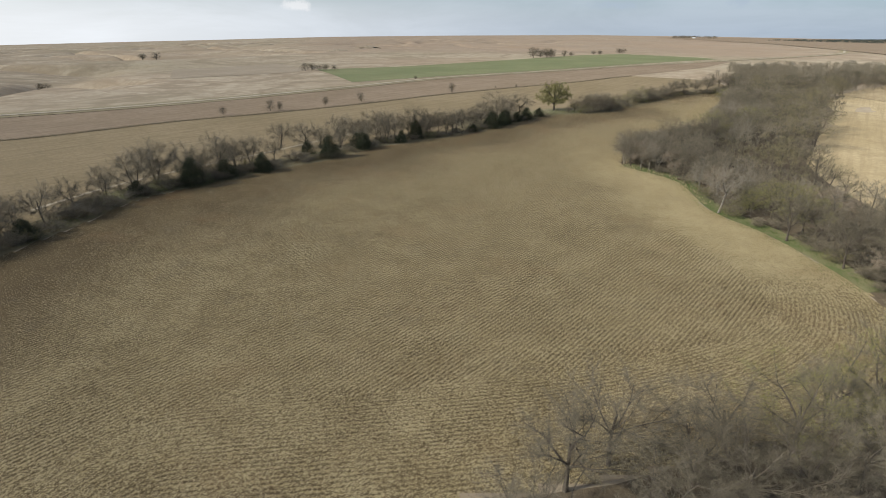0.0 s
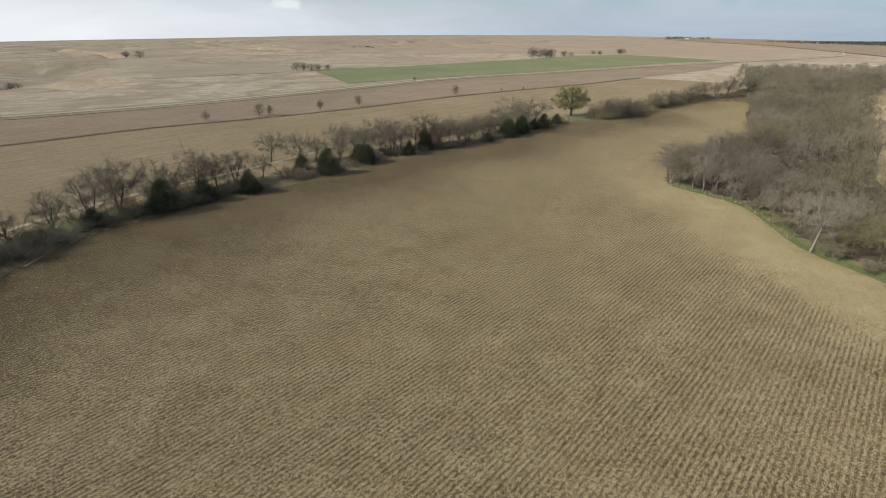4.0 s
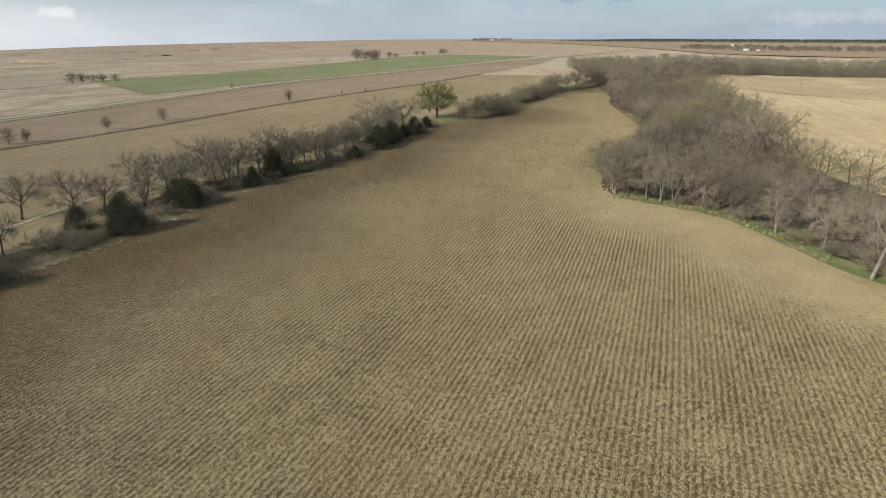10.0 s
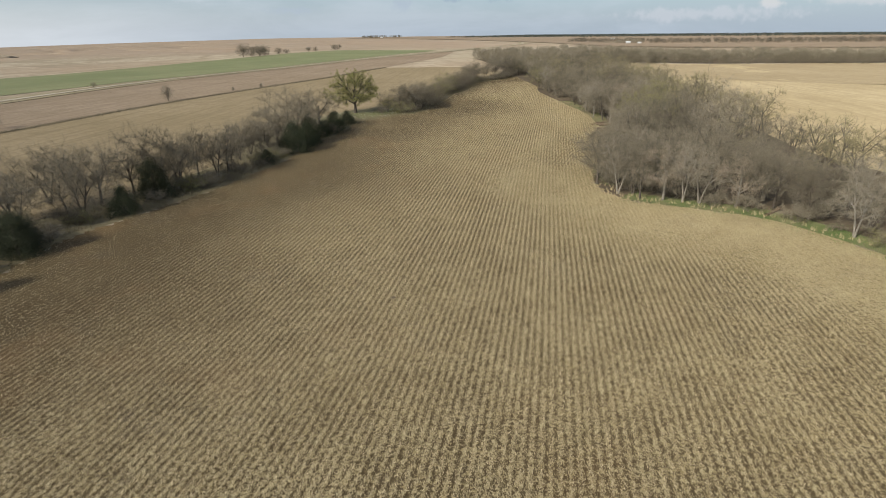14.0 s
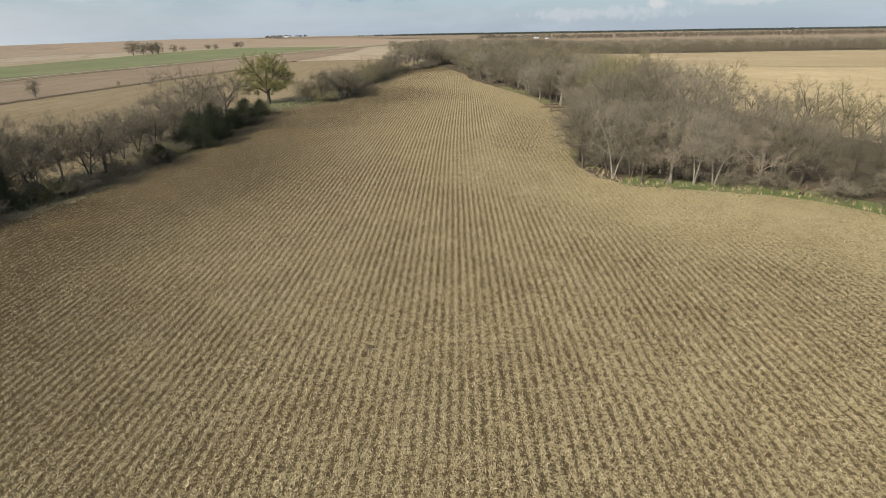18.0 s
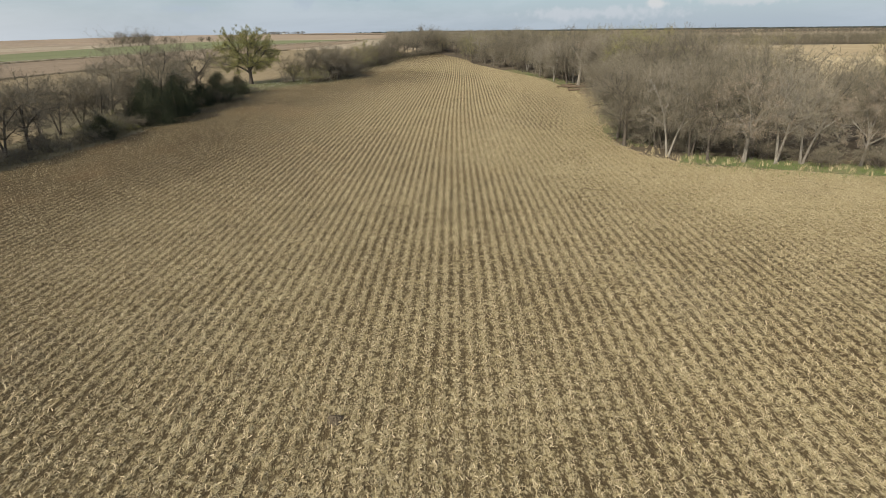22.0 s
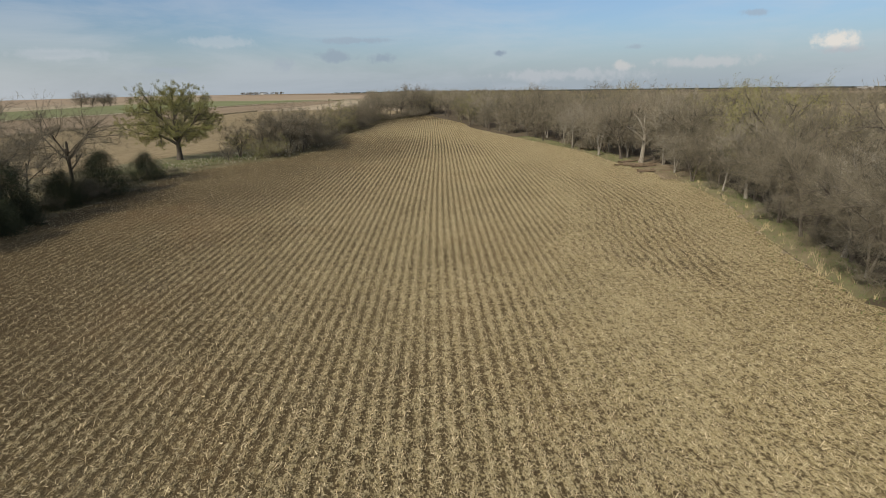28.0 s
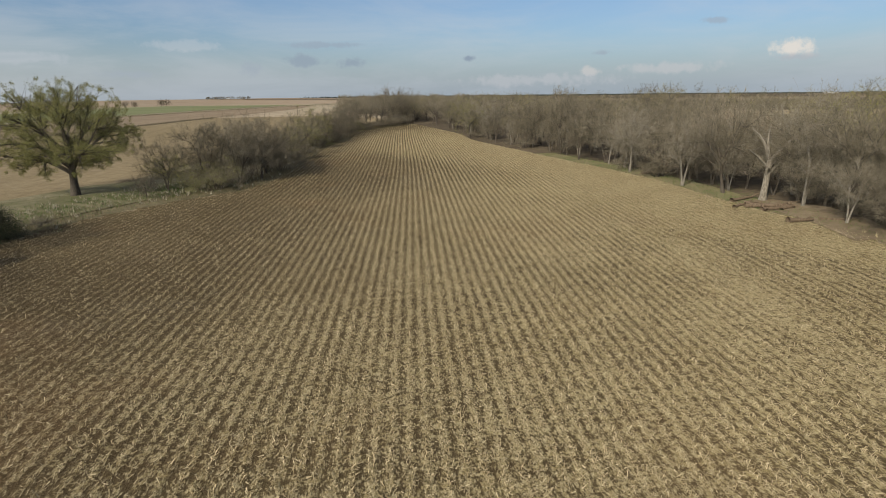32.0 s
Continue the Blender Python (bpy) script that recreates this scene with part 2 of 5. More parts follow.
def bark(name, dark, light):
    m, n, b = material(name, 0.9, 0.15)
    p = place(n)
    f = n.noise(n.vscale(p, (1, 1, 0.25)), 6.0, 5, 0.7)
    info = n.add("ShaderNodeObjectInfo")
    c = n.mix(n.ramp(f, 0.3, 0.7), dark, light)
    c = n.mix(n.math("MULTIPLY", info.outputs["Random"], 0.35), c, dark)
    n.put(b, "Base Color", c)
    bump(n, b, f, 0.6, 0.04)
    return m


def leafy(name, a, b2, c2, rough=0.7, rare=1.0, tree=0.55):
    """Twigs, leaves and blades: every small piece has a tone of its own."""
    m, n, b = material(name, rough, 0.15)
    geo = n.add("ShaderNodeNewGeometry")
    info = n.add("ShaderNodeObjectInfo")
    c = n.mix(n.math("POWER", geo.outputs["Random Per Island"], rare), a, b2)
    c = n.mix(n.math("MULTIPLY", info.outputs["Random"], tree), c, c2)
    n.put(b, "Base Color", c)
    return m


STUBBLE = stubble_material()
STRAW = leafy("husk_straw", (0.22, 0.172, 0.085), (0.82, 0.72, 0.49), (0.50, 0.40, 0.24), 0.75, 1.8)
STALK = leafy("stalk_straw", (0.30, 0.24, 0.13), (0.70, 0.59, 0.38), (0.50, 0.40, 0.24), 0.7, 1.4)
PASTURE = land("dry_pasture", (0.25, 0.200, 0.138), (0.385, 0.318, 0.228), (0.50, 0.432, 0.328), 0.006, 0.12, draws=True)
PLOUGH = land("harrowed_field", (0.25, 0.205, 0.15), (0.33, 0.275, 0.20), (0.38, 0.325, 0.245), 0.015, 0.5, 35)
BROWN_FIELD = land("brown_field", (0.19, 0.145, 0.098), (0.265, 0.205, 0.140), (0.32, 0.25, 0.178), 0.015, 0.5, 35)
TAN_FIELD = land("tan_field", (0.30, 0.235, 0.135), (0.43, 0.345, 0.20), (0.52, 0.425, 0.262), 0.012, 0.5, 35)
OLIVE_FIELD = land("fallow_field", (0.185, 0.145, 0.085), (0.265, 0.21, 0.125), (0.32, 0.255, 0.16), 0.015, 0.6, 35)
GREEN_FIELD = land("young_wheat", (0.175, 0.172, 0.092), (0.16, 0.195, 0.092), (0.225, 0.24, 0.125), 0.012, 0.4, 35)
VERGE = land("rough_verge", (0.085, 0.078, 0.045), (0.155, 0.132, 0.08), (0.235, 0.20, 0.125), 0.05, 0.9)
GREEN_VERGE = land("green_verge", (0.185, 0.165, 0.09), (0.095, 0.14, 0.048), (0.24, 0.22, 0.125), 0.11, 0.4)
WOOD_FLOOR = land("leaf_litter", (0.055, 0.045, 0.035), (0.11, 0.088, 0.062), (0.17, 0.135, 0.09), 0.07, 0.9)
GRAVEL = land("gravel_road", (0.30, 0.26, 0.20), (0.40, 0.35, 0.27), (0.46, 0.41, 0.32), 0.03, 0.8)
BARK = bark("grey_bark", (0.075, 0.062, 0.049), (0.165, 0.142, 0.114))
PALE_BARK = bark("pale_bark", (0.15, 0.132, 0.105), (0.37, 0.34, 0.285))
DEAD_WOOD = bark("weathered_wood", (0.17, 0.148, 0.115), (0.38, 0.34, 0.28))
LOG_WOOD = bark("rotting_log", (0.105, 0.075, 0.05), (0.27, 0.205, 0.145))
TWIG = leafy("bare_twigs", (0.178, 0.156, 0.112), (0.352, 0.310, 0.228), (0.132, 0.114, 0.080), tree=0.85)
TWIG_PALE = leafy("pale_twigs", (0.20, 0.178, 0.132), (0.37, 0.33, 0.25), (0.28, 0.24, 0.172))
OLIVE_TWIG = leafy("budding_twigs", (0.165, 0.145, 0.082), (0.315, 0.280, 0.155), (0.13, 0.11, 0.06))
BUD = leafy("yellow_green_buds", (0.17, 0.18, 0.05), (0.32, 0.31, 0.10), (0.25, 0.23, 0.085))
LEAF = leafy("fresh_cottonwood_leaves", (0.150, 0.155, 0.050), (0.285, 0.28, 0.105), (0.24, 0.23, 0.085))
DARK_TWIG = leafy("shaded_twigs", (0.10, 0.088, 0.068), (0.19, 0.163, 0.125), (0.14, 0.115, 0.085))
# far woods with the cool blue-green of distance haze put into their colour
HAZY_WOODS = leafy("hazy_distant_woods", (0.040, 0.050, 0.044), (0.085, 0.097, 0.080), (0.06, 0.07, 0.06))
TAN_LEAF = leafy("dry_tan_leaves", (0.24, 0.185, 0.13), (0.42, 0.34, 0.255), (0.32, 0.25, 0.18))
CEDAR = leafy("cedar_needles", (0.030, 0.038, 0.022), (0.072, 0.083, 0.046), (0.056, 0.058, 0.034))
GRASS = leafy("green_grass", (0.06, 0.11, 0.025), (0.13, 0.20, 0.055), (0.14, 0.16, 0.06))
PALE_WEED = leafy("pale_weed_stems", (0.30, 0.27, 0.19), (0.52, 0.48, 0.37), (0.36, 0.33, 0.22))
DRY_GRASS = leafy("dry_grass", (0.115, 0.096, 0.052), (0.26, 0.215, 0.128), (0.17, 0.15, 0.082))


# ---- geometry helpers ----
def mesh_of(name, verts, faces, mat):
    me = bpy.data.meshes.new(name)
    verts = np.asarray(verts, dtype=np.float32).reshape(-1, 3)
    if isinstance(faces, np.ndarray):
        k = faces.shape[1]
        me.vertices.add(len(verts))
        me.vertices.foreach_set("co", verts.ravel())
        me.loops.add(faces.size)
        me.loops.foreach_set("vertex_index", faces.astype(np.int32).ravel())
        me.polygons.add(len(faces))
        me.polygons.foreach_set("loop_start", np.arange(0, faces.size, k, dtype=np.int32))
        me.update(calc_edges=True)
    else:
        me.from_pydata([tuple(map(float, v)) for v in verts], [], faces)
    me.materials.append(mat)
    return me


def part(name, verts, faces, mat, parent=None, label="", smooth=False):
    me = mesh_of(name, verts, faces, mat)
    if smooth:
        me.polygons.foreach_set("use_smooth", [True] * len(me.polygons))
    ob = new(name, me)
    if parent is not None:
        ob.parent = parent
    return tagged(ob, label)


def smoothstep(a, b, x):
    u = np.clip((x - a) / (b - a), 0, 1)
    return u * u * (3 - 2 * u)


FAR_AZ = [-180, -75, -37, -22, -11, 0, 13, 25, 40, 60, 75, 110, 180]
FAR_Z = [-60, -90, -80, -46, -16, 3, 20, 20, 14, 9, 2, 0, -60]


def ground_z(x, y):
    """Height of the land: a gently tilted valley floor, swells and low hills beyond."""
    x, y = np.asarray(x, float), np.asarray(y, float)
    r, a = np.hypot(x, y), np.degrees(np.arctan2(x, y))
    s = np.where(r < 600, 1.0, 600 / np.maximum(r, 1))
    near = 0.0057 * x * s + 0.0083 * (y * s - 100)
    z = near + (np.interp(a, FAR_AZ, FAR_Z) - near) * np.clip((r - 450) / 3950, 0, 1)
    swell = np.sin(x / 190 + 1.3) * np.cos(y / 240 + 0.4) + 0.6 * np.sin((x - y) / 110 + 2.0)
    left = smoothstep(25, -15, a) * smoothstep(560, 900, r) * smoothstep(4600, 2500, r)
    # draws cut into the pasture hills
    hills = np.maximum(smoothstep(1180, 1500, r), smoothstep(-25, -31, a) * smoothstep(480, 720, r)) * smoothstep(26, 8, a) * smoothstep(4300, 3000, r) * smoothstep(-100, -75, a)
    draw = np.sin(x / 150 + 1.9 * np.sin(y / 260) + 0.7 * np.sin((x + y) / 90)) + 0.25 * np.sin(y / 60 + x / 45)
    fork = np.sin((x + 0.8 * y) / 105 + 1.4 * np.sin(x / 180) + 0.5 * np.sin(y / 70))
    cut = 15.0 * np.exp(-(draw / 0.24) ** 2) + 8.0 * np.exp(-(fork / 0.2) ** 2)
    # the creek bottom beyond the pale field
    bottom = 6.5 * smoothstep(330, 700, r) * smoothstep(33, 46, a) * smoothstep(112, 90, a) * smoothstep(2800, 1300, r)
    return z + swell * left * 5.0 - cut * hills - bottom


def inside(poly, x, y):
    poly = np.asarray(poly, float)
    res = np.zeros(np.shape(x), bool)
    for (x0, y0), (x1, y1) in zip(poly, np.roll(poly, -1, 0)):
        c = (y0 > y) != (y1 > y)
        res ^= c & (x < (x1 - x0) * (y - y0) / ((y1 - y0) or 1e-9) + x0)
    return res


def line_distance(line, x, y):
    """Distance to a line of points, and how far along it the nearest point lies."""
    best, along, run = np.full(np.shape(x), 1e9), np.zeros(np.shape(x)), 0.0
    for (x0, y0), (x1, y1) in zip(line[:-1], line[1:]):
        dx, dy = x1 - x0, y1 - y0
        ln = math.hypot(dx, dy)
        u = np.clip(((x - x0) * dx + (y - y0) * dy) / ln ** 2, 0, 1)
        d = np.hypot(x - x0 - u * dx, y - y0 - u * dy)
        along = np.where(d < best, run + u * ln, along)
        best = np.minimum(best, d)
        run += ln
    return best, along


def rounded(line, step=4.0):
    """A line of points made smooth (Catmull-Rom)."""
    p = [np.array(q, float) for q in line]
    p = [2 * p[0] - p[1]] + p + [2 * p[-1] - p[-2]]
    res = []
    for a, b, c, d in zip(p, p[1:], p[2:], p[3:]):
        k = max(2, int(np.linalg.norm(c - b) / step))
        for i in range(k):
            u = i / k
            res.append(tuple(0.5 * (2 * b + (c - a) * u + (2 * a - 5 * b + 4 * c - d) * u * u + (3 * b - a - 3 * c + d) * u ** 3)))
    return res + [tuple(p[-2])]


def drape(name, poly, cell, lift, mat, label, category="field", wobble=0.0):
    """A sheet over the land within a closed outline, cut to the outline."""
    bm = bmesh.new()
    poly = [tuple(q) for q in poly]
    x0, y0 = min(q[0] for q in poly), min(q[1] for q in poly)
    x1, y1 = max(q[0] for q in poly), max(q[1] for q in poly)
    bm.faces.new([bm.verts.new((x, y, 0)) for x, y in poly])
    bmesh.ops.triangulate(bm, faces=bm.faces[:])
    for axis, lo, hi in ((0, x0, x1), (1, y0, y1)):
        v = lo + cell
        while v < hi:
            co, no = [0, 0, 0], [0, 0, 0]
            co[axis], no[axis] = v, 1
            bmesh.ops.bisect_plane(bm, geom=bm.verts[:] + bm.edges[:] + bm.faces[:], plane_co=co, plane_no=no)
            v += cell
    co = np.array([v.co[:] for v in bm.verts])
    z = ground_z(co[:, 0], co[:, 1]) + lift
    for v, h in zip(bm.verts, z):
        v.co.z = h
    bmesh.ops.recalc_face_normals(bm, faces=bm.faces[:])
    if sum(f.normal.z for f in bm.faces) < 0:
        bmesh.ops.reverse_faces(bm, faces=bm.faces[:])
    me = bpy.data.meshes.new(name)
    bm.to_mesh(me)
    bm.free()
    me.materials.append(mat)
    return tagged(new(name, me), label, category, kind="structure")


def strip(name, line, width, lift, mat, label, category):
    """A band of land along a line."""
    line = rounded(line, 12)
    vs, fs = [], []
    for i, q in enumerate(line):
        a, b = np.array(line[max(i - 1, 0)]), np.array(line[min(i + 1, len(line) - 1)])
        d = (b - a) / np.linalg.norm(b - a)
        for s in (-0.5, 0.5):
            x, y = q[0] + d[1] * width * s, q[1] - d[0] * width * s
            vs.append((x, y, float(ground_z(x, y)) + lift))
        if i:
            k = 2 * i
            fs.append((k - 2, k - 1, k + 1, k))
    ob = part(name, vs, fs, mat)
    if ob.data.polygons[0].normal.z < 0:
        ob.data.flip_normals()
    return tagged(ob, label, category, kind="structure")


# ---- the land ----
rings = [0, 60, 130, 210, 300, 380, 450] + list(np.geomspace(520, 4900, 105))
ang = np.radians(np.concatenate([np.arange(-180, -52, 3.0), np.arange(-52, 36, 0.25), np.arange(36, 180, 3.0)]))
SEG = len(ang)
gx = np.concatenate([r * np.sin(ang) for r in rings[1:]])
gy = np.concatenate([r * np.cos(ang) for r in rings[1:]])
gv = np.vstack([[(0, 0, float(ground_z(0, 0)))], np.c_[gx, gy, ground_z(gx, gy)]])
gf = [(0, 1 + (i + 1) % SEG, 1 + i) for i in range(SEG)]
for k in range(len(rings) - 2):
    a = 1 + k * SEG
    gf += [(a + i, a + (i + 1) % SEG, a + SEG + (i + 1) % SEG, a + SEG + i) for i in range(SEG)]
ground = tagged(part("ground", gv, gf, PASTURE, smooth=True), "dry tan pasture land rolling off to the horizon", "ground", kind="structure")
# the reddish grazed hill to the north
gr, ga = np.hypot(gv[:, 0], gv[:, 1]), np.degrees(np.arctan2(gv[:, 0], gv[:, 1]))
ground.data.attributes.new("tilth", "FLOAT", "POINT").data.foreach_set("value", (smoothstep(-17, -9, ga) * smoothstep(36, 26, ga) * smoothstep(1120, 1300, gr)).astype(np.float32))
if ground.data.polygons[400].normal.z < 0:
    ground.data.flip_normals()

LEFT = [(-116, 40), (-108, 80), (-102, 105), (-99, 122), (-95, 140), (-92, 160), (-82, 175), (-72, 187), (-62, 199), (-43, 219), (-30, 240),
        (-17, 251), (0, 264), (17, 281), (27, 295), (48, 320), (56, 331), (68, 338), (80, 341), (92, 346), (115, 371), (135, 395),
        (150, 407), (178, 440), (200, 449), (222, 466)]
RIGHT = [(222, 462), (206, 428), (192, 400), (176, 378), (158, 340), (141, 303), (128, 284), (119, 268), (104, 252), (89, 241), (76, 230),
         (69, 221), (66, 211), (72, 200), (78, 189), (78, 176), (76, 160), (77, 150), (81, 138), (83, 126), (84, 113), (84, 102),
         (80, 90), (70, 76), (52, 63), (20, 52), (-30, 44)]
LEFT_S, RIGHT_S = rounded(LEFT, 3), rounded(RIGHT, 3)
FIELD = LEFT_S + RIGHT_S
HEADLAND = rounded(RIGHT[13:], 3)
BAY = RIGHT[6:12]
ROW_AZ, ROW = radians(39.5), 0.762
AL, AC = np.array((math.sin(ROW_AZ), math.cos(ROW_AZ))), np.array((math.cos(ROW_AZ), -math.sin(ROW_AZ)))


def stubble_field():
    """The cut maize field: main rows, and headland rows along its eastern edge."""
    cell = 1.5
    xs, ys = np.arange(-118, 226, cell), np.arange(36, 470, cell)
    cx, cy = np.meshgrid(xs, ys)
    cx, cy = cx.ravel(), cy.ravel()
    keep = inside(FIELD, cx + cell / 2, cy + cell / 2)
    cx, cy = cx[keep], cy[keep]
    hd, _ = line_distance(HEADLAND, cx + cell / 2, cy + cell / 2)
    wob = 3.0 * np.sin(cy / 9.0) + 2.0 * np.sin(cx / 5.0 + 1)
    head = (hd < 20 + wob * 0.4) & (cy < 196)
    # rows drilled along the woods in the bay north of the corner
    bd, _ = line_distance(BAY, cx + cell / 2, cy + cell / 2)
    bay = (bd > 3) & (bd < 21 + wob * 0.3) & (cy > 231) & (cx > 70) & (cx < 106)
    vx = (cx[:, None] + np.array([0, cell, cell, 0])).ravel()
    vy = (cy[:, None] + np.array([0, 0, cell, cell])).ravel()
    hv = np.repeat(head, 4)
    dist, run = line_distance(HEADLAND, vx, vy)
    bv = np.repeat(bay, 4)
    bdist, brun = line_distance(BAY, vx, vy)
    bend = 0.35 * np.sin((vx * AL[0] + vy * AL[1]) / 31.0)
    row = np.where(hv, dist / ROW, np.where(bv, bdist / 0.9, (vx * AC[0] + vy * AC[1] + bend) / ROW))
    run = np.where(hv, run, np.where(bv, brun, vx * AL[0] + vy * AL[1]))
    ld, _ = line_distance(LEFT, vx, vy)
    corner = np.hypot(vx - 62, vy - 226)
    rd, _ = line_distance(RIGHT[:13], vx, vy)
    matted = 1 - 0.72 * smoothstep(25, 11, rd + 5 * np.sin(vx / 7) * np.sin(vy / 11)) * smoothstep(222, 240, vy) * smoothstep(370, 330, vy)
    matted = np.minimum(matted, 1 - 0.8 * smoothstep(28, 18, line_distance(RIGHT[10:17], vx, vy)[0] + 3 * np.sin(vx / 6) * np.sin(vy / 8)))
    me = mesh_of("stubble_field", np.c_[vx, vy, ground_z(vx, vy) + 0.05], np.arange(len(vx)).reshape(-1, 4), STUBBLE)
    # the band by the hedgerow carries brown soil and painted hedge shade
    for key, val in (("row", row), ("along", run), ("tidy", np.where(hv, 0.30 + 0.5 * smoothstep(120, 90, vy), np.where(bv, 0.3 + 1.0 * smoothstep(4, 9, bdist) * smoothstep(20, 15, bdist), matted)) * (1 - 0.85 * smoothstep(18, 9, corner))),
                     ("shaded_margin", smoothstep(1, 0, (ld + 7 * np.sin(vx / 13 + vy / 17) - 5) / (20 + 28 * smoothstep(385, 310, vy)))), ("pale", np.maximum(smoothstep(34, 8, dist) * smoothstep(85, 130, vy), 0.22 * smoothstep(190, 290, vy) * smoothstep(8, 40, ld)))):
        at = me.attributes.new(key, "FLOAT", "POINT")
        at.data.foreach_set("value", val.astype(np.float32))
    return tagged(new("stubble_field", me), "harvested maize field with pale stubble rows over brown soil", "field", kind="structure")


stubble_field()
HEDGE_OUT = [(q[0] - (12 if k < 14 else 20), q[1] + (10 if k < 14 else 17)) for k, q in enumerate(LEFT)]
drape("hedge_verge", rounded(HEDGE_OUT, 6) + LEFT_S[::-1], 25, 0.03, VERGE, "rough dry grass under the hedgerow", "grass")
FENCE = [(-330, 170), (-250, 215), (-190, 255), (-147, 302), (-102, 338), (-58, 378), (0, 440), (67, 498), (120, 540), (190, 610)]
ROAD = [(-420, 190), (-330, 258), (-250, 320), (-216, 344), (-153, 403), (-88, 480), (-4, 580), (139, 700), (243, 790), (441, 942), (810, 1260), (1006, 1525), (1400, 2150)]
FENCE_S, ROAD_S = rounded(FENCE, 15), rounded(ROAD, 25)
drape("fallow_field", [(q[0], q[1]) for q in rounded(HEDGE_OUT, 8)] + [(228, 478), (260, 560)] + FENCE_S[::-1] + [(-330, 60), (-130, 20)], 60, 0.09, OLIVE_FIELD, "fallow olive-tan field between hedgerow and ditch", "field")
drape("brown_field", FENCE_S + [(330, 760), (430, 905)] + [q for q in ROAD_S if q[0] < 425][::-1], 60, 0.14, BROWN_FIELD, "bare reddish-brown field between ditch and road", "field")
drape("wheat_field", [(-160, 722), (-86, 532), (-4, 602), (142, 722), (300, 860), (446, 985), (436, 1040), (335, 1150), (240, 1075), (94, 925), (-68, 780)], 25, 0.18, GREEN_FIELD, "bright green young wheat field", "field")
drape("ploughed_field", [(-351, 753), (-273, 577), (-173, 664), (-165, 760), (-259, 905)], 25, 0.18, PLOUGH, "brown cultivated field below the pasture hill", "field")
ROADSIDE = land("roadside_grass", (0.20, 0.17, 0.10), (0.275, 0.235, 0.15), (0.35, 0.305, 0.205), 0.03, 0.6)
strip("road_verge", ROAD, 20, 0.35, ROADSIDE, "grassy ditches beside the country road", "verge")
strip("road", ROAD, 5.0, 0.55, GRAVEL, "pale gravel country road", "road")
strip("ditch", FENCE, 1.7, 0.22, VERGE, "dark weedy ditch line between two fields", "ditch")
BACK = [(118, 40), (121, 100), (124, 150), (128, 182), (139, 216), (152, 234), (172, 264), (190, 290), (212, 325), (236, 352), (266, 408), (300, 440)]
BACK_S = rounded(BACK, 5)
drape("wood_floor", [q for q in RIGHT_S[::-1] if q[1] > 60 and q[0] > 45] + [(240, 500), (330, 500)] + BACK_S[::-1] + [(118, 20), (-12, 20), (-12, 45), (20, 51)], 30, 0.02, WOOD_FLOOR, "brown leaf litter under the creek woods", "ground")
drape("tan_field", BACK_S + [(406, 545), (530, 535), (640, 470), (800, 330), (900, 100), (600, -100), (160, -60)], 60, 0.12, TAN_FIELD, "pale straw-coloured stubble field behind the woods", "field")
HARROWED = land("harrowed_straw", (0.265, 0.205, 0.118), (0.355, 0.282, 0.170), (0.425, 0.345, 0.215), 0.012, 0.5, 35)
drape("harrowed_field", [(300, 448), (320, 385), (352, 330), (376, 300), (430, 205), (500, 80), (870, 110), (790, 322), (640, 460), (528, 524), (406, 536), (360, 505)], 60, 0.28, HARROWED, "harrowed brown-straw field beyond the pale stubble", "field")
TRACK_DIRT = land("dry_track", (0.30, 0.255, 0.175), (0.40, 0.345, 0.25), (0.48, 0.42, 0.32), 0.1, 1.2)
strip("farm_track", [(-116, 150), (-110, 170), (-100, 190), (-88, 208), (-75, 226), (-60, 250), (-46, 272), (-34, 290)], 1.7, 0.16, TRACK_DIRT, "pale worn farm track behind the hedgerow", "track")
drape("green_patch", [(-110, 152), (-99, 158), (-92, 168), (-84, 178), (-76, 188), (-82, 196), (-94, 184), (-104, 170)], 12, 0.12, GREEN_VERGE, "green grass in a gap of the hedgerow", "grass")
drape("grass_verge", rounded(RIGHT[12:22], 3) + [(q[0] + 5.0, q[1] + 2.0) for q in rounded(RIGHT[12:22], 3)][::-1], 12, 0.07, GREEN_VERGE, "fresh green grass along the wood's edge", "grass")
WEEDY = land("weedy_ground", (0.105, 0.108, 0.055), (0.165, 0.158, 0.085), (0.30, 0.262, 0.175), 0.12, 0.6)
drape("weed_patch", [(48, 332), (60, 339), (72, 344), (84, 349), (90, 356), (84, 364), (70, 366), (54, 358), (44, 344)], 10, 0.13, WEEDY, "mottled green and grey weeds round the cottonwood", "weeds")
BARE_SOIL = land("bare_soil", (0.13, 0.098, 0.064), (0.20, 0.155, 0.105), (0.28, 0.225, 0.155), 0.2, 1.2)
drape("bare_ground", [(115, 267), (120, 271), (125, 277), (129, 283), (133, 280), (132, 273), (127, 268), (120, 264)], 6, 0.13, BARE_SOIL, "bare brown soil round the fallen wood", "ground")
PATCHY_VERGE = land("patchy_verge", (0.17, 0.135, 0.085), (0.15, 0.16, 0.075), (0.27, 0.225, 0.14), 0.16, 0.7)
drape("grass_verge", rounded(RIGHT[4:11], 3) + [(q[0] + 4, q[1] - 2.5) for q in rounded(RIGHT[4:11], 3)][::-1], 12, 0.07, PATCHY_VERGE, "patchy green grass beside the creek woods", "grass")


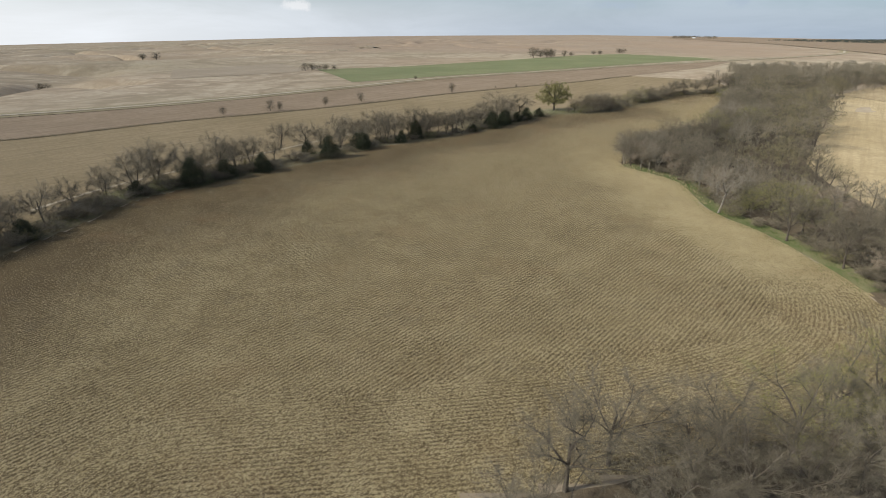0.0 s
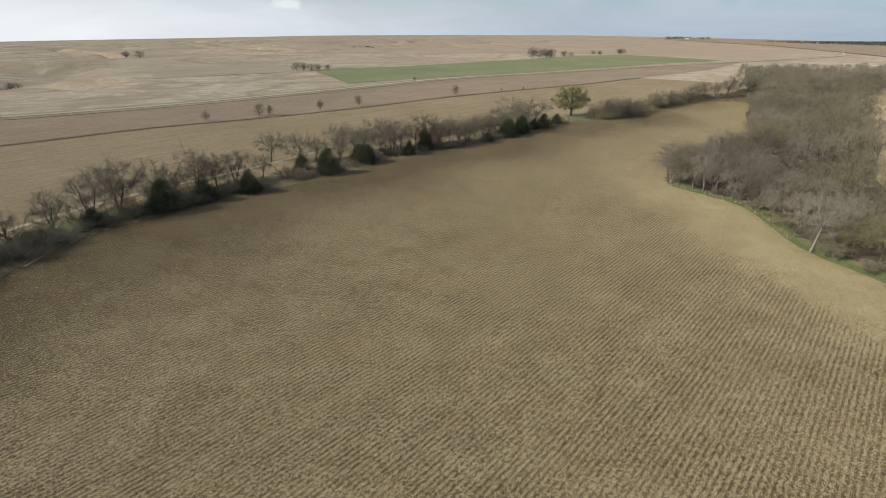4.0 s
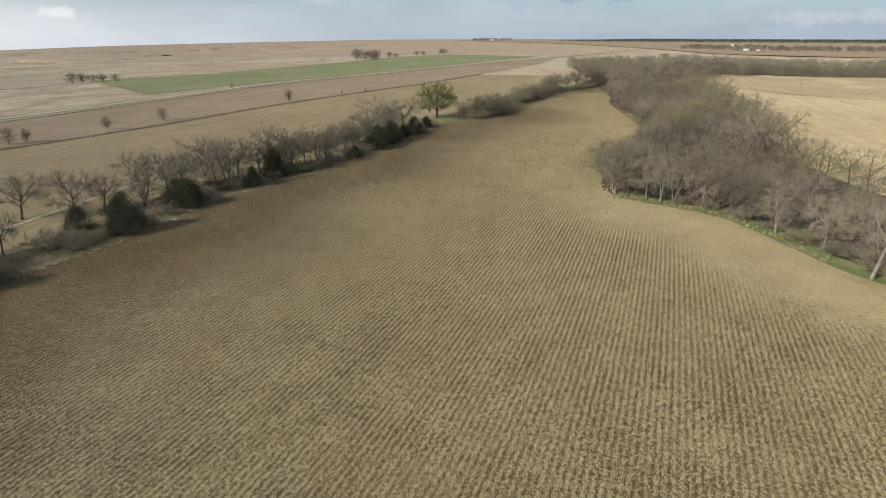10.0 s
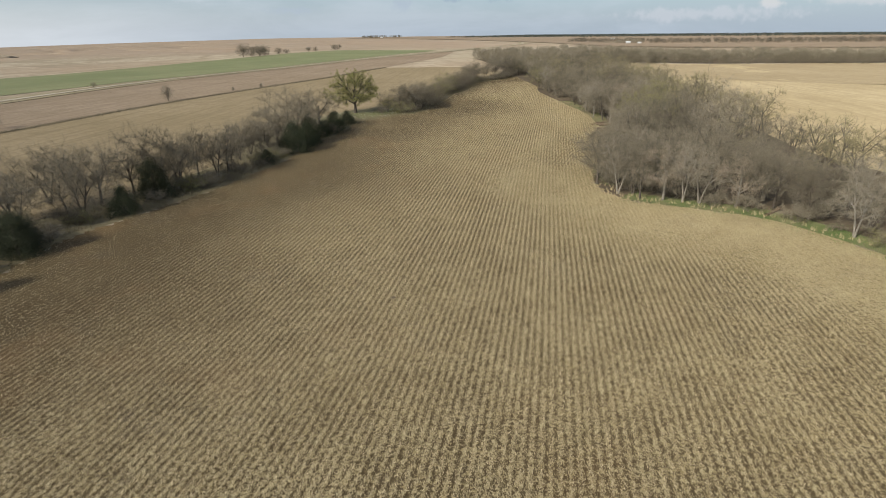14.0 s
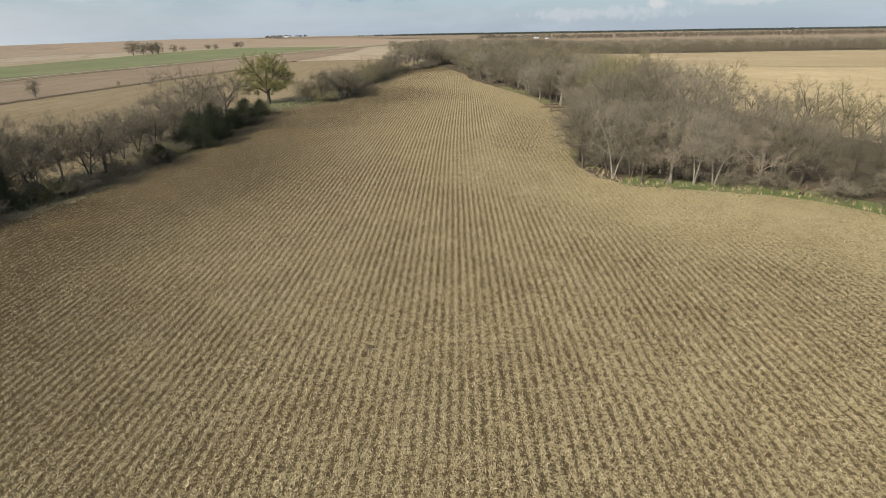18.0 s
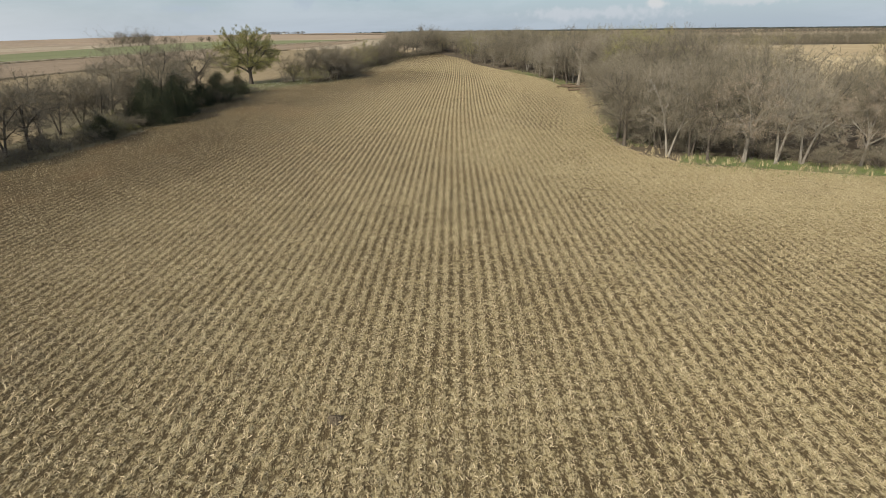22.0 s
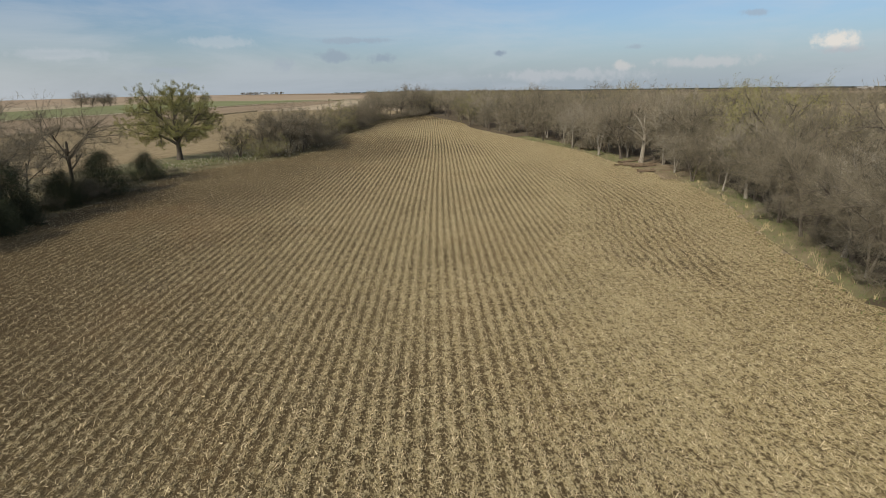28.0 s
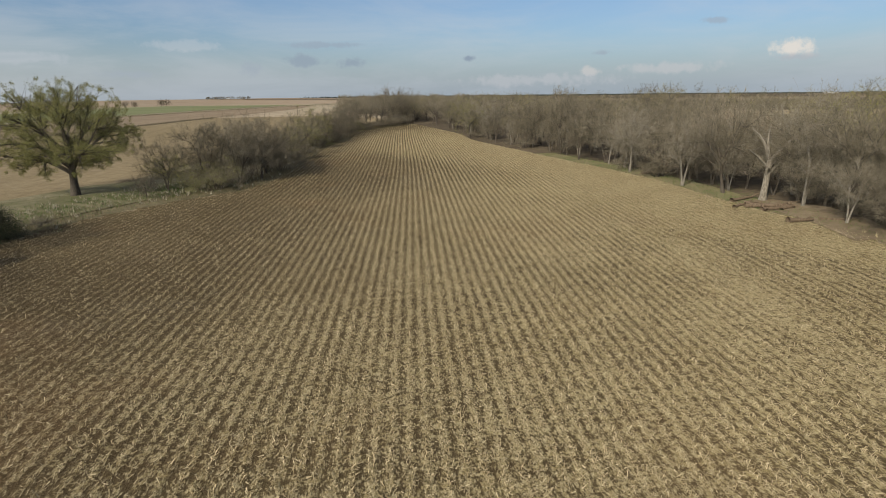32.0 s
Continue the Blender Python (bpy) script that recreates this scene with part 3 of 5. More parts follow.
# ---- trees ----
class Plant:
    """Grows branches, twigs and leaves from a seed."""

    def __init__(self, seed):
        self.r = np.random.RandomState(seed)
        self.tubes, self.ends, self.leafpts = [], [], []
        self.owners, self.turn = -1, self.r.rand() * 6.28

    def unit(self):
        v = self.r.normal(size=3)
        return v / np.linalg.norm(v)

    def limb(self, p, d, length, r0, lvl, top, counts, lift=0.10, wild=0.22, spread=(30, 60), owner=-1):
        n = 5 if lvl == 0 else 4 if lvl == 1 else 3
        if lvl == 1:
            self.owners += 1
            owner = self.owners
        pts, rad, dirs = [np.array(p)], [r0], [d]
        for i in range(n):
            d = d + self.unit() * wild * (0.4 if lvl == 0 else 1) + np.array((0, 0, lift if lvl else 0.03))
            d /= np.linalg.norm(d)
            pts.append(pts[-1] + d * length / n)
            rad.append(max(r0 * (1 - (0.45 if lvl == 0 else 0.8) * (i + 1) / n), 0.014))
            dirs.append(d)
        self.tubes.append((lvl, pts, rad, owner))
        if lvl >= top:
            self.ends.append((pts, lvl))
            return
        k = counts[lvl]
        lo = 0.5 if lvl == 0 else 0.25
        for j in range(k):
            u = lo + (1 - lo) * (j + 0.3 + self.r.rand() * 0.7) / k
            i = min(int(u * n), n - 1)
            fr = u * n - i
            q = pts[i] + (pts[i + 1] - pts[i]) * min(fr, 1)
            side = np.cross(dirs[i + 1], self.unit()) if lvl else np.array((math.cos(2.4 * j + self.turn), math.sin(2.4 * j + self.turn), 0.0))
            side /= np.linalg.norm(side) + 1e-6
            ang = radians(self.r.uniform(*spread) * (1.15 - 0.6 * (u - lo) / (1 - lo) if lvl == 0 else 1))
            nd = dirs[i + 1] * math.cos(ang) + side * math.sin(ang)
            ln = length * (self.r.uniform(0.95, 1.3) if lvl == 0 else self.r.uniform(0.42, 0.68))
            self.limb(q, nd / np.linalg.norm(nd), ln, max(rad[i] * self.r.uniform(0.45, 0.65), 0.014), lvl + 1, top, counts, lift, wild * 1.1, spread, owner)
        self.ends.append((pts[-2:], lvl))

    def tube(self, p0, p1, r0, r1, lvl, owner, sag=0.0, n=3, wild=0.06):
        """A gently crooked length of wood from one point to another; sag lifts its start upwards."""
        p0, p1 = np.array(p0, float), np.array(p1, float)
        ln = np.linalg.norm(p1 - p0)
        mid = (p0 + p1) / 2 + np.array((0, 0, sag * ln)) + self.r.normal(size=3) * wild * ln
        pts = [p0 * (1 - u) ** 2 + 2 * mid * u * (1 - u) + p1 * u * u for u in np.linspace(0, 1, n + 1)]
        self.tubes.append((lvl, pts, list(np.linspace(r0, r1, n + 1)), owner))
        return pts

    def at(self, pts, u):
        k = min(int(u * (len(pts) - 1)), len(pts) - 2)
        fr = u * (len(pts) - 1) - k
        return pts[k] * (1 - fr) + pts[k + 1] * fr

    def crown(self, base, lead, height, width, trunk, limbs, branches, ends, bottom=0.25, fork_at=0.22):
        """Fills a round crown: limbs, branches and branchlets reach for points spread through it."""
        c = np.array((lead[0] * 0.62, lead[1] * 0.62, height * (bottom + 1) / 2))
        rad = np.array((width / 2, width / 2, height * (1 - bottom) / 2))
        v = self.r.normal(size=(limbs * branches * ends, 3))
        v /= np.linalg.norm(v, axis=1)[:, None]
        v *= (self.r.rand(len(v)) ** 0.42)[:, None]
        lump = 1 + 0.16 * np.sin(3 * np.arctan2(v[:, 1], v[:, 0]) + self.turn) + 0.10 * np.sin(5 * v[:, 2] + 2 * self.turn)
        P = c + v * rad * lump[:, None]
        top = np.array(base) + (np.array((lead[0], lead[1], height)) - base) * 0.55
        stem = self.tube(base, top, trunk, trunk * 0.5, 0, -1, 0, 5, 0.035)

        def cluster(Q, k):
            cen = Q[self.r.choice(len(Q), k, replace=False)]
            for _ in range(5):
                own = np.argmin(((Q[:, None] - cen[None]) ** 2).sum(2), 1)
                cen = np.array([Q[own == j].mean(0) if (own == j).any() else cen[j] for j in range(k)])
            return own, cen

        own, cen = cluster(P, limbs)
        for j in range(limbs):
            Q = P[own == j]
            if len(Q) < 2:
                continue
            self.owners += 1
            high = np.clip((cen[j][2] / height - bottom) / (1 - bottom), 0, 1)
            q0 = self.at(stem, min(0.98, fork_at / 0.55 + (1 - fork_at / 0.55) * high * 0.9))
            r1 = trunk * self.r.uniform(0.42, 0.6)
            lp = self.tube(q0, cen[j] * 0.85 + c * 0.15, r1, r1 * 0.40, 1, self.owners, 0.0, 4, 0.06)
            o2, c2 = cluster(Q, min(branches, len(Q)))
            for m in range(len(c2)):
                W = Q[o2 == m]
                if not len(W):
                    continue
                b0 = self.at(lp, self.r.uniform(0.45, 1.0))
                r2 = r1 * self.r.uniform(0.3, 0.45)
                bp = self.tube(b0, c2[m], r2, r2 * 0.4, 2, self.owners, -0.04, 3, 0.06)
                self.ends.append((bp, 1))
                for e in W:
                    e0 = self.at(bp, self.r.uniform(0.35, 1.0))
                    ep = self.tube(e0, e, max(r2 * 0.36, 0.011), 0.006, 3, self.owners, -0.05, 2, 0.06)
                    self.ends.append((ep, 3))

    def tube_mesh(self, levels, owner=None):
        vs, fs = [], []
        for lvl, pts, rad, own in self.tubes:
            if lvl not in levels or owner is not None and own != owner:
                continue
            k = 7 if lvl == 0 else 4 if lvl == 1 else 3
            base = len(vs)
            for i, (p, r) in enumerate(zip(pts, rad)):
                d = pts[min(i + 1, len(pts) - 1)] - pts[max(i - 1, 0)]
                d = d / (np.linalg.norm(d) + 1e-9)
                s = np.cross(d, (0.31, 0.87, 0.38))
                s /= np.linalg.norm(s) + 1e-9
                t = np.cross(d, s)
                if lvl == 0 and i == 0:
                    r = r * 1.35
                for a in range(k):
                    an = 2 * math.pi * a / k
                    vs.append(p + r * (math.cos(an) * s + math.sin(an) * t))
                if i:
                    b = base + (i - 1) * k
                    fs += [(b + a, b + (a + 1) % k, b + k + (a + 1) % k, b + k + a) for a in range(k)]
        return vs, fs

    def spread(self, P, D, keep, wild, lift, length, width):
        """Directions, lengths and widths for twigs that leave the points P."""
        n = len(P)
        D = D * keep + self.r.normal(size=(n, 3)) * wild + np.array((0, 0, lift))
        D /= np.linalg.norm(D, axis=1)[:, None]
        return P, D, self.r.uniform(0.5, 1.0, n)[:, None] * length, self.r.uniform(0.6, 1.2, n)[:, None] * width

    def twig_mesh(self, per, length, width):
        """Fine twigs: slim tapering blades off the outer branches."""
        P, D = [], []
        for pts, lvl in self.ends:
            pts = np.array(pts)
            m = max(2, (per if lvl >= 2 else per // 2) // 5)
            u = self.r.rand(m) * (len(pts) - 1)
            i = np.minimum(u.astype(int), len(pts) - 2)
            P.append(pts[i] + (pts[i + 1] - pts[i]) * (u - i)[:, None])
            dd = pts[i + 1] - pts[i]
            D.append(dd / (np.linalg.norm(dd, axis=1)[:, None] + 1e-9))
        P, D = np.vstack(P), np.vstack(D)
        # twigs off the branchlets, then finer shoots off the twigs
        shoots = 5
        P0, D0, ln, wd = self.spread(P, D, 0.85, 0.55, 0.26, length, width)
        k = np.repeat(np.arange(len(P0)), shoots)
        P1 = P0[k] + D0[k] * ln[k] * self.r.uniform(0.15, 1.0, (len(k), 1))
        P1, D1, ln1, wd1 = self.spread(P1, D0[k], 0.75, 0.62, 0.12, length * 0.46, width * 0.72)
        P, D, ln, wd = np.vstack([P0, P1]), np.vstack([D0, D1]), np.vstack([ln, ln1]), np.vstack([wd, wd1])
        n = len(P)
        S = np.cross(D, self.r.normal(size=(n, 3)))
        S /= np.linalg.norm(S, axis=1)[:, None]
        V = np.stack([P - S * wd, P + S * wd, P + D * ln], 1).reshape(-1, 3)
        self.leafpts = P + D * ln * self.r.rand(n)[:, None]
        return V, np.arange(len(V)).reshape(-1, 3)

    def leaf_mesh(self, count, size):
        mid = self.leafpts.mean(0)
        far = np.linalg.norm((self.leafpts - mid) / (self.leafpts.std(0) + 1e-6), axis=1)
        pick = self.r.choice(len(self.leafpts), count, p=far ** 1.3 / (far ** 1.3).sum())
        C = self.leafpts[pick] + self.r.normal(size=(count, 3)) * 0.16
        A = self.r.normal(size=(count, 3))
        A /= np.linalg.norm(A, axis=1)[:, None]
        B = np.cross(A, self.r.normal(size=(count, 3)))
        B /= np.linalg.norm(B, axis=1)[:, None]
        s = self.r.uniform(0.6, 1.3, count)[:, None] * size
        V = np.stack([C - A * s, C + B * s * 0.55, C + A * s, C - B * s * 0.55], 1).reshape(-1, 3)
        return V, np.arange(len(V)).reshape(-1, 4)


def rescale(root, height):
    hi = max(max(v.co.z for v in c.data.vertices) for c in root.children)
    for c in root.children:
        c.data.transform(Matrix.Scale(height / hi, 4))


def make_tree(seed, height=12.0, bark_mat=None, twig_mat=None, counts=(6, 6, 11), per=46, twig=(1.0, 0.0100), trunk=0.24, fork=False,
              leaves=None, lean=0.06, width=1.12, bottom=0.14, fork_at=0.16, label="", split=True):
    """A broad-crowned tree: trunk, limbs with their branches, a crown of fine twigs and, where given, foliage."""
    p = Plant(seed)
    root = new("tree")
    stems = 2 if fork else 1
    for i in range(stems):
        a = 2 * math.pi * i / stems + seed
        lead = np.array((p.r.normal() * lean, p.r.normal() * lean)) * height
        if fork:
            lead = lead + 0.22 * height * np.array((math.cos(a), math.sin(a)))
        p.crown(np.array((0.12 * i, 0.1 * i, -0.25)), lead, height * (1 if i == 0 else p.r.uniform(0.8, 0.95)), height * width * (0.72 if fork else 1),
                trunk * (0.75 if fork else 1), max(3, counts[0] // stems + (1 if fork else 0)), counts[1], counts[2], bottom, fork_at)
    part("trunk", *p.tube_mesh((0,)), bark_mat, root, smooth=True)
    if split:
        for k in range(p.owners + 1):
            part("limb", *p.tube_mesh((1, 2, 3), k), bark_mat, root)
    else:
        part("bough_frame", *p.tube_mesh((1, 2, 3)), bark_mat, root)
    part("crown", *p.twig_mesh(per, *twig), twig_mat, root)
    if leaves:
        part("foliage", *p.leaf_mesh(leaves[0], leaves[1]), leaves[2], root)
    rescale(root, height)
    return tagged(root, label, "tree")


def make_shrub(seed, height=4.0, mat=None, label="", stems=12, per=50, leaves=None):
    p = Plant(seed)
    root = new("shrub")
    for i in range(stems):
        a = 2 * math.pi * (i + p.r.rand() * 0.5) / stems
        d = np.array((0.65 * math.cos(a), 0.65 * math.sin(a), 1.0))
        q = (0.7 * math.cos(a) * p.r.rand(), 0.7 * math.sin(a) * p.r.rand(), -0.1)
        p.limb(q, d / np.linalg.norm(d), height * p.r.uniform(0.6, 0.85), 0.035, 1, 3, (0, 4, 2), 0.06, 0.25)
    part("stem_frame", *p.tube_mesh((1, 2, 3)), BARK, root)
    part("crown", *p.twig_mesh(per, 0.85, 0.012), mat, root)
    if leaves:
        part("foliage", *p.leaf_mesh(*leaves[:2]), leaves[2], root)
    rescale(root, height)
    return tagged(root, label, "shrub")


def make_cedar(seed, height=7.0, width=2.6):
    """Red cedar: branches to the ground, dense dark sprays with a ragged outline."""
    r = np.random.RandomState(seed)
    root = new("cedar")
    vs, fs = [], []
    for i in range(9):
        z, rad = height * 0.95 * i / 8 - (0.2 if i == 0 else 0), 0.16 * (1 - i / 8.5)
        for a in range(6):
            vs.append((rad * math.cos(a * math.pi / 3), rad * math.sin(a * math.pi / 3), z))
        if i:
            b = (i - 1) * 6
            fs += [(b + a, b + (a + 1) % 6, b + 6 + (a + 1) % 6, b + 6 + a) for a in range(6)]
    part("trunk", vs, fs, BARK, root)
    # a main leader and lower ones round it, each with its own ragged cone of sprays
    leaders = [(0.0, 0.0, height, width * 0.85)]
    for i in range(4):
        a, k = 1.57 * i + r.rand(), width * r.uniform(0.45, 0.75)
        leaders.append((k * math.cos(a), k * math.sin(a), height * r.uniform(0.5, 0.86), width * r.uniform(0.5, 0.68)))
    lobes = 300
    C, O = [], []
    for i in range(lobes):
        lx, ly, lh, lw = leaders[i % 5 if i % 2 else 0]
        u = r.rand() ** 1.15
        prof = lw * (1 - u) ** 0.58 * (0.8 + 0.2 * min(1, u / 0.12)) * r.uniform(0.5, 1.15)
        a = r.rand() * 2 * math.pi
        C.append((lx + prof * math.cos(a) * 0.85, ly + prof * math.sin(a) * 0.85, lh * (0.03 + 0.95 * u)))
        O.append((math.cos(a), math.sin(a), 0.7))
    C, O = np.array(C), np.array(O)
    n = 40000
    k = r.randint(0, lobes, n)
    P = C[k] + r.normal(size=(n, 3)) * np.array((0.30, 0.30, 0.36)) * (width / 2.6)
    P[:, 2] = np.maximum(P[:, 2], 0.1)
    D = O[k] + r.normal(size=(n, 3)) * 0.5
    D /= np.linalg.norm(D, axis=1)[:, None]
    S = np.cross(D, r.normal(size=(n, 3)))
    S /= np.linalg.norm(S, axis=1)[:, None]
    ln, wd = r.uniform(0.10, 0.26, (n, 1)), r.uniform(0.012, 0.03, (n, 1))
    V = np.stack([P - S * wd, P + S * wd, P + D * ln], 1).reshape(-1, 3)
    part("crown", V, np.arange(len(V)).reshape(-1, 3), CEDAR, root)
    return tagged(root, "dark green red cedar, branched to the ground", "cedar tree")


L_BARE = "leafless grey-brown tree with a haze of fine twigs"
L_PALE = "leafless tree with a pale whitish trunk at the wood's edge"
BARE = [make_tree(11 + i, 12.0, BARK, TWIG, label=L_BARE, fork=i % 3 == 1, trunk=0.20 + 0.03 * (i % 3), width=(1.15, 1.2, 1.0, 1.1, 1.3, 1.05)[i], bottom=(0.12, 0.16, 0.2)[i % 3]) for i in range(6)]
LIGHT = [make_tree(41 + i, 11.0, BARK, TWIG, counts=(6, 5, 9), per=34, twig=(1.0, 0.015), label=L_BARE, fork=i % 2 == 0, trunk=0.19, width=0.92, bottom=0.22, split=False) for i in range(5)]
HEDGE = [make_tree(141 + i, 12.0, BARK, TWIG, counts=(7, 6, 12), per=55, twig=(0.95, 0.0095), label="leafless many-stemmed hedgerow tree, branched from near the ground", fork=i != 2, trunk=0.22, width=1.2, bottom=0.03, fork_at=0.07) for i in range(4)]
DEEP = [make_tree(161 + i, 11.0, BARK, TWIG, counts=(5, 3, 6), per=20, twig=(1.3, 0.028), label=L_BARE, trunk=0.2, width=1.05, bottom=0.16, split=False) for i in range(3)]
PALE = [make_tree(61 + i, 12.5, PALE_BARK, TWIG_PALE, counts=(6, 5, 9), per=34, twig=(1.0, 0.0115), label=L_PALE, fork=i != 1, trunk=0.24, lean=0.12, width=0.98, bottom=0.22, fork_at=0.26) for i in range(3)]
BUDDING = [make_tree(71 + i, 12.0, BARK, TWIG, counts=(6, 5, 8), per=24, twig=(1.0, 0.014), leaves=(9000, 0.058, BUD), label="tree breaking into yellow-green bud", split=False) for i in range(2)]
RUSSET = make_tree(75, 10.5, PALE_BARK, TWIG_PALE, counts=(6, 5, 8), per=20, twig=(0.9, 0.013), leaves=(6000, 0.075, TAN_LEAF), label="small tree holding dry tan leaves", split=False)
COTTON = make_tree(83, 17.0, BARK, TWIG, counts=(11, 9, 10), per=15, twig=(0.9, 0.010), trunk=0.62, leaves=(105000, 0.075, LEAF), label="large cottonwood in fresh yellow-green leaf", width=1.30, bottom=0.16, fork_at=0.10, lean=0.02)
SHRUBS = [make_shrub(91 + i, 4.0, TWIG, "bare brown thicket shrub with many stems") for i in range(3)]
GREENSHRUB = make_shrub(97, 4.5, TWIG, "shrub in early yellow-green leaf", leaves=(3600, 0.065, BUD))
CEDARS = [make_cedar(101 + i, 7.0, 3.1 + 0.45 * i) for i in range(3)]
PROTOS = DEEP + HEDGE + BARE + LIGHT + PALE + BUDDING + [RUSSET, COTTON] + SHRUBS + [GREENSHRUB] + CEDARS
BASE_H = {ob: h for obs, h in ((DEEP, 11.0), (HEDGE, 12.0), (BARE, 12.0), (LIGHT, 11.0), (PALE, 12.5), (BUDDING, 12.0), ([RUSSET], 10.5), ([COTTON], 17.0), (SHRUBS, 4.0), ([GREENSHRUB], 4.5), (CEDARS, 7.0)) for ob in obs}
rnd = random.Random(5)


def plant(proto, x, y, height, group, widen=1.0, turn=None, label=""):
    """Sets a plant on the land; the first of a kind is the one that was built."""
    s = height / BASE_H[proto]
    m = Matrix.Translation((x, y, float(ground_z(x, y)))) @ Matrix.Rotation(rnd.uniform(0, 6.28) if turn is None else turn, 4, "Z")
    ob = copy_thing(proto, m)
    ob.matrix_basis = m @ Matrix.Diagonal((s * widen, s * widen, s, 1))
    if group:
        ob["group"] = group
    if label:
        ob["label"] = label
    return ob


# hedgerow west of the field
G_H = "hedgerow trees"
for i, (x, y, h) in enumerate([(-96, 169, 12.5), (-94, 178, 13.5), (-88, 190, 11), (-80, 197, 12.9), (-73, 208, 9.8), (-70, 238, 12.2), (-60, 238, 12.8), (-46, 247, 14.4), (-38, 257, 11.5),
                  (-27, 254, 15), (-33, 268, 12.5), (-24, 262, 13), (-13, 268, 15.2), (-4, 277, 12.6), (5, 284, 10.5), (18, 302, 14.0), (28, 309, 17), (41, 326, 15.5),
                  (-103, 150, 9), (-108, 128, 10), (-112, 118, 11), (-116, 108, 10), (-112, 138, 8), (-120, 92, 11), (8, 290, 11), (-45, 240, 9), (-18, 268, 11), (0, 274, 13), (12, 296, 9.5),
                  (-54, 240, 10), (-30, 262, 10), (-8, 275, 11), (-42, 256, 12), (22, 306, 10), (34, 318, 12), (-84, 188, 9), (-77, 203, 10), (-100, 160, 10), (-105, 140, 10), (-114, 126, 10), (-118, 100, 10), (-124, 84, 9), (-126, 72, 10),
                  (-9, 266, 12), (3, 278, 12), (15, 293, 10.5), (-36, 248, 11), (-66, 214, 9.5)]):
    plant(BARE[i % 6] if i % 3 and y > 212 else HEDGE[i % 4], x, y, h * (1.25 if y < 212 else 1.05), G_H, rnd.uniform(0.95, 1.2))
for i, (x, y, h, wd) in enumerate([(-101, 127, 5.5, 1.1), (-82, 178, 8.6, 0.95), (-75, 188, 6.1, 1.15), (-65, 197, 6.8, 1.0), (-46, 221, 8.3, 1.0), (-56, 226, 5.3, 0.9), (-35, 237, 6.7, 1.2), (-20, 252, 5.2, 0.9),
                      (-38, 242, 5.8, 1.2), (-14, 262, 8.2, 0.85), (13, 281, 3.6, 1.1), (23, 292, 8.0, 0.9), (31, 304, 8.0, 0.95), (44, 318, 6.5, 1.1), (53, 331, 4.7, 1.05), (29, 299, 6.5, 1.0),
                      (-94, 166, 4.5, 1.0), (38, 312, 5.0, 1.0)]):
    plant(CEDARS[i % 3], x, y, h, "cedars along the hedgerow", wd * 1.25)
plant(COTTON, 66, 357, 18.2, "", 1.02, 0.6)
plant(BUDDING[1], 77, 349, 6.8, G_H, 0.9)
plant(HEDGE[2], 73, 346, 4.5, G_H, 0.9)
# thicket north of the cottonwood
for i, (x, y, h) in enumerate([(88, 356, 11.5), (95, 358, 12), (102, 364, 11), (78, 352, 9), (84, 351, 11), (89, 350, 11.5), (94, 352, 11), (98, 358, 9), (104, 364, 8), (110, 372, 9), (118, 380, 9.5), (126, 392, 11), (132, 398, 11.5), (140, 404, 11),
                  (147, 412, 10), (156, 420, 11), (165, 432, 12), (175, 442, 13), (184, 454, 13), (195, 458, 12), (205, 462, 14), (216, 468, 17), (228, 474, 14), (212, 474, 12), (238, 480, 13)]):
    plant(BUDDING[0] if i in (8, 10, 12) else HEDGE[i % 4] if i < 17 else BARE[i % 6], x, y, h * 1.08, G_H, 1.05)
for i in range(170):
    k = rnd.randrange(2, len(LEFT) - 2)
    u = rnd.random()
    x, y = LEFT[k][0] * (1 - u) + LEFT[k + 1 if k + 1 < len(LEFT) else k][0] * u, LEFT[k][1] * (1 - u) + LEFT[k + 1 if k + 1 < len(LEFT) else k][1] * u
    off = rnd.uniform(1.5, 9)
    if math.hypot(x - off * 0.77 - 66, y + off * 0.64 - 352) < 17 or math.hypot(x - 52, y - 328) < 9 or -75 < x < -62 and rnd.random() < 0.5:
        continue
    plant(GREENSHRUB if i % 9 == 0 else SHRUBS[i % 3], x - off * 0.77, y + off * 0.64, rnd.uniform(2.4, 5.6) if y < 212 or y > 335 else rnd.uniform(1.6, 4.6), "hedgerow shrubs", 1.55)

for i in range(22):
    plant(SHRUBS[i % 3], 196 + 2.4 * i + rnd.uniform(-3, 3), 450 + 1.7 * i + rnd.uniform(-4, 9), rnd.uniform(3.0, 6.0), "undergrowth at the field's far end", 1.5)

for i in range(34):
    k, u, off = rnd.randrange(3, 9), rnd.random(), rnd.uniform(2.0, 8.0)
    x, y = LEFT[k][0] * (1 - u) + LEFT[k + 1][0] * u, LEFT[k][1] * (1 - u) + LEFT[k + 1][1] * u
    plant(GREENSHRUB if i % 8 == 0 else SHRUBS[i % 3], x - off * 0.77, y + off * 0.64, rnd.uniform(2.2, 5.0), "hedgerow shrubs", 1.6)

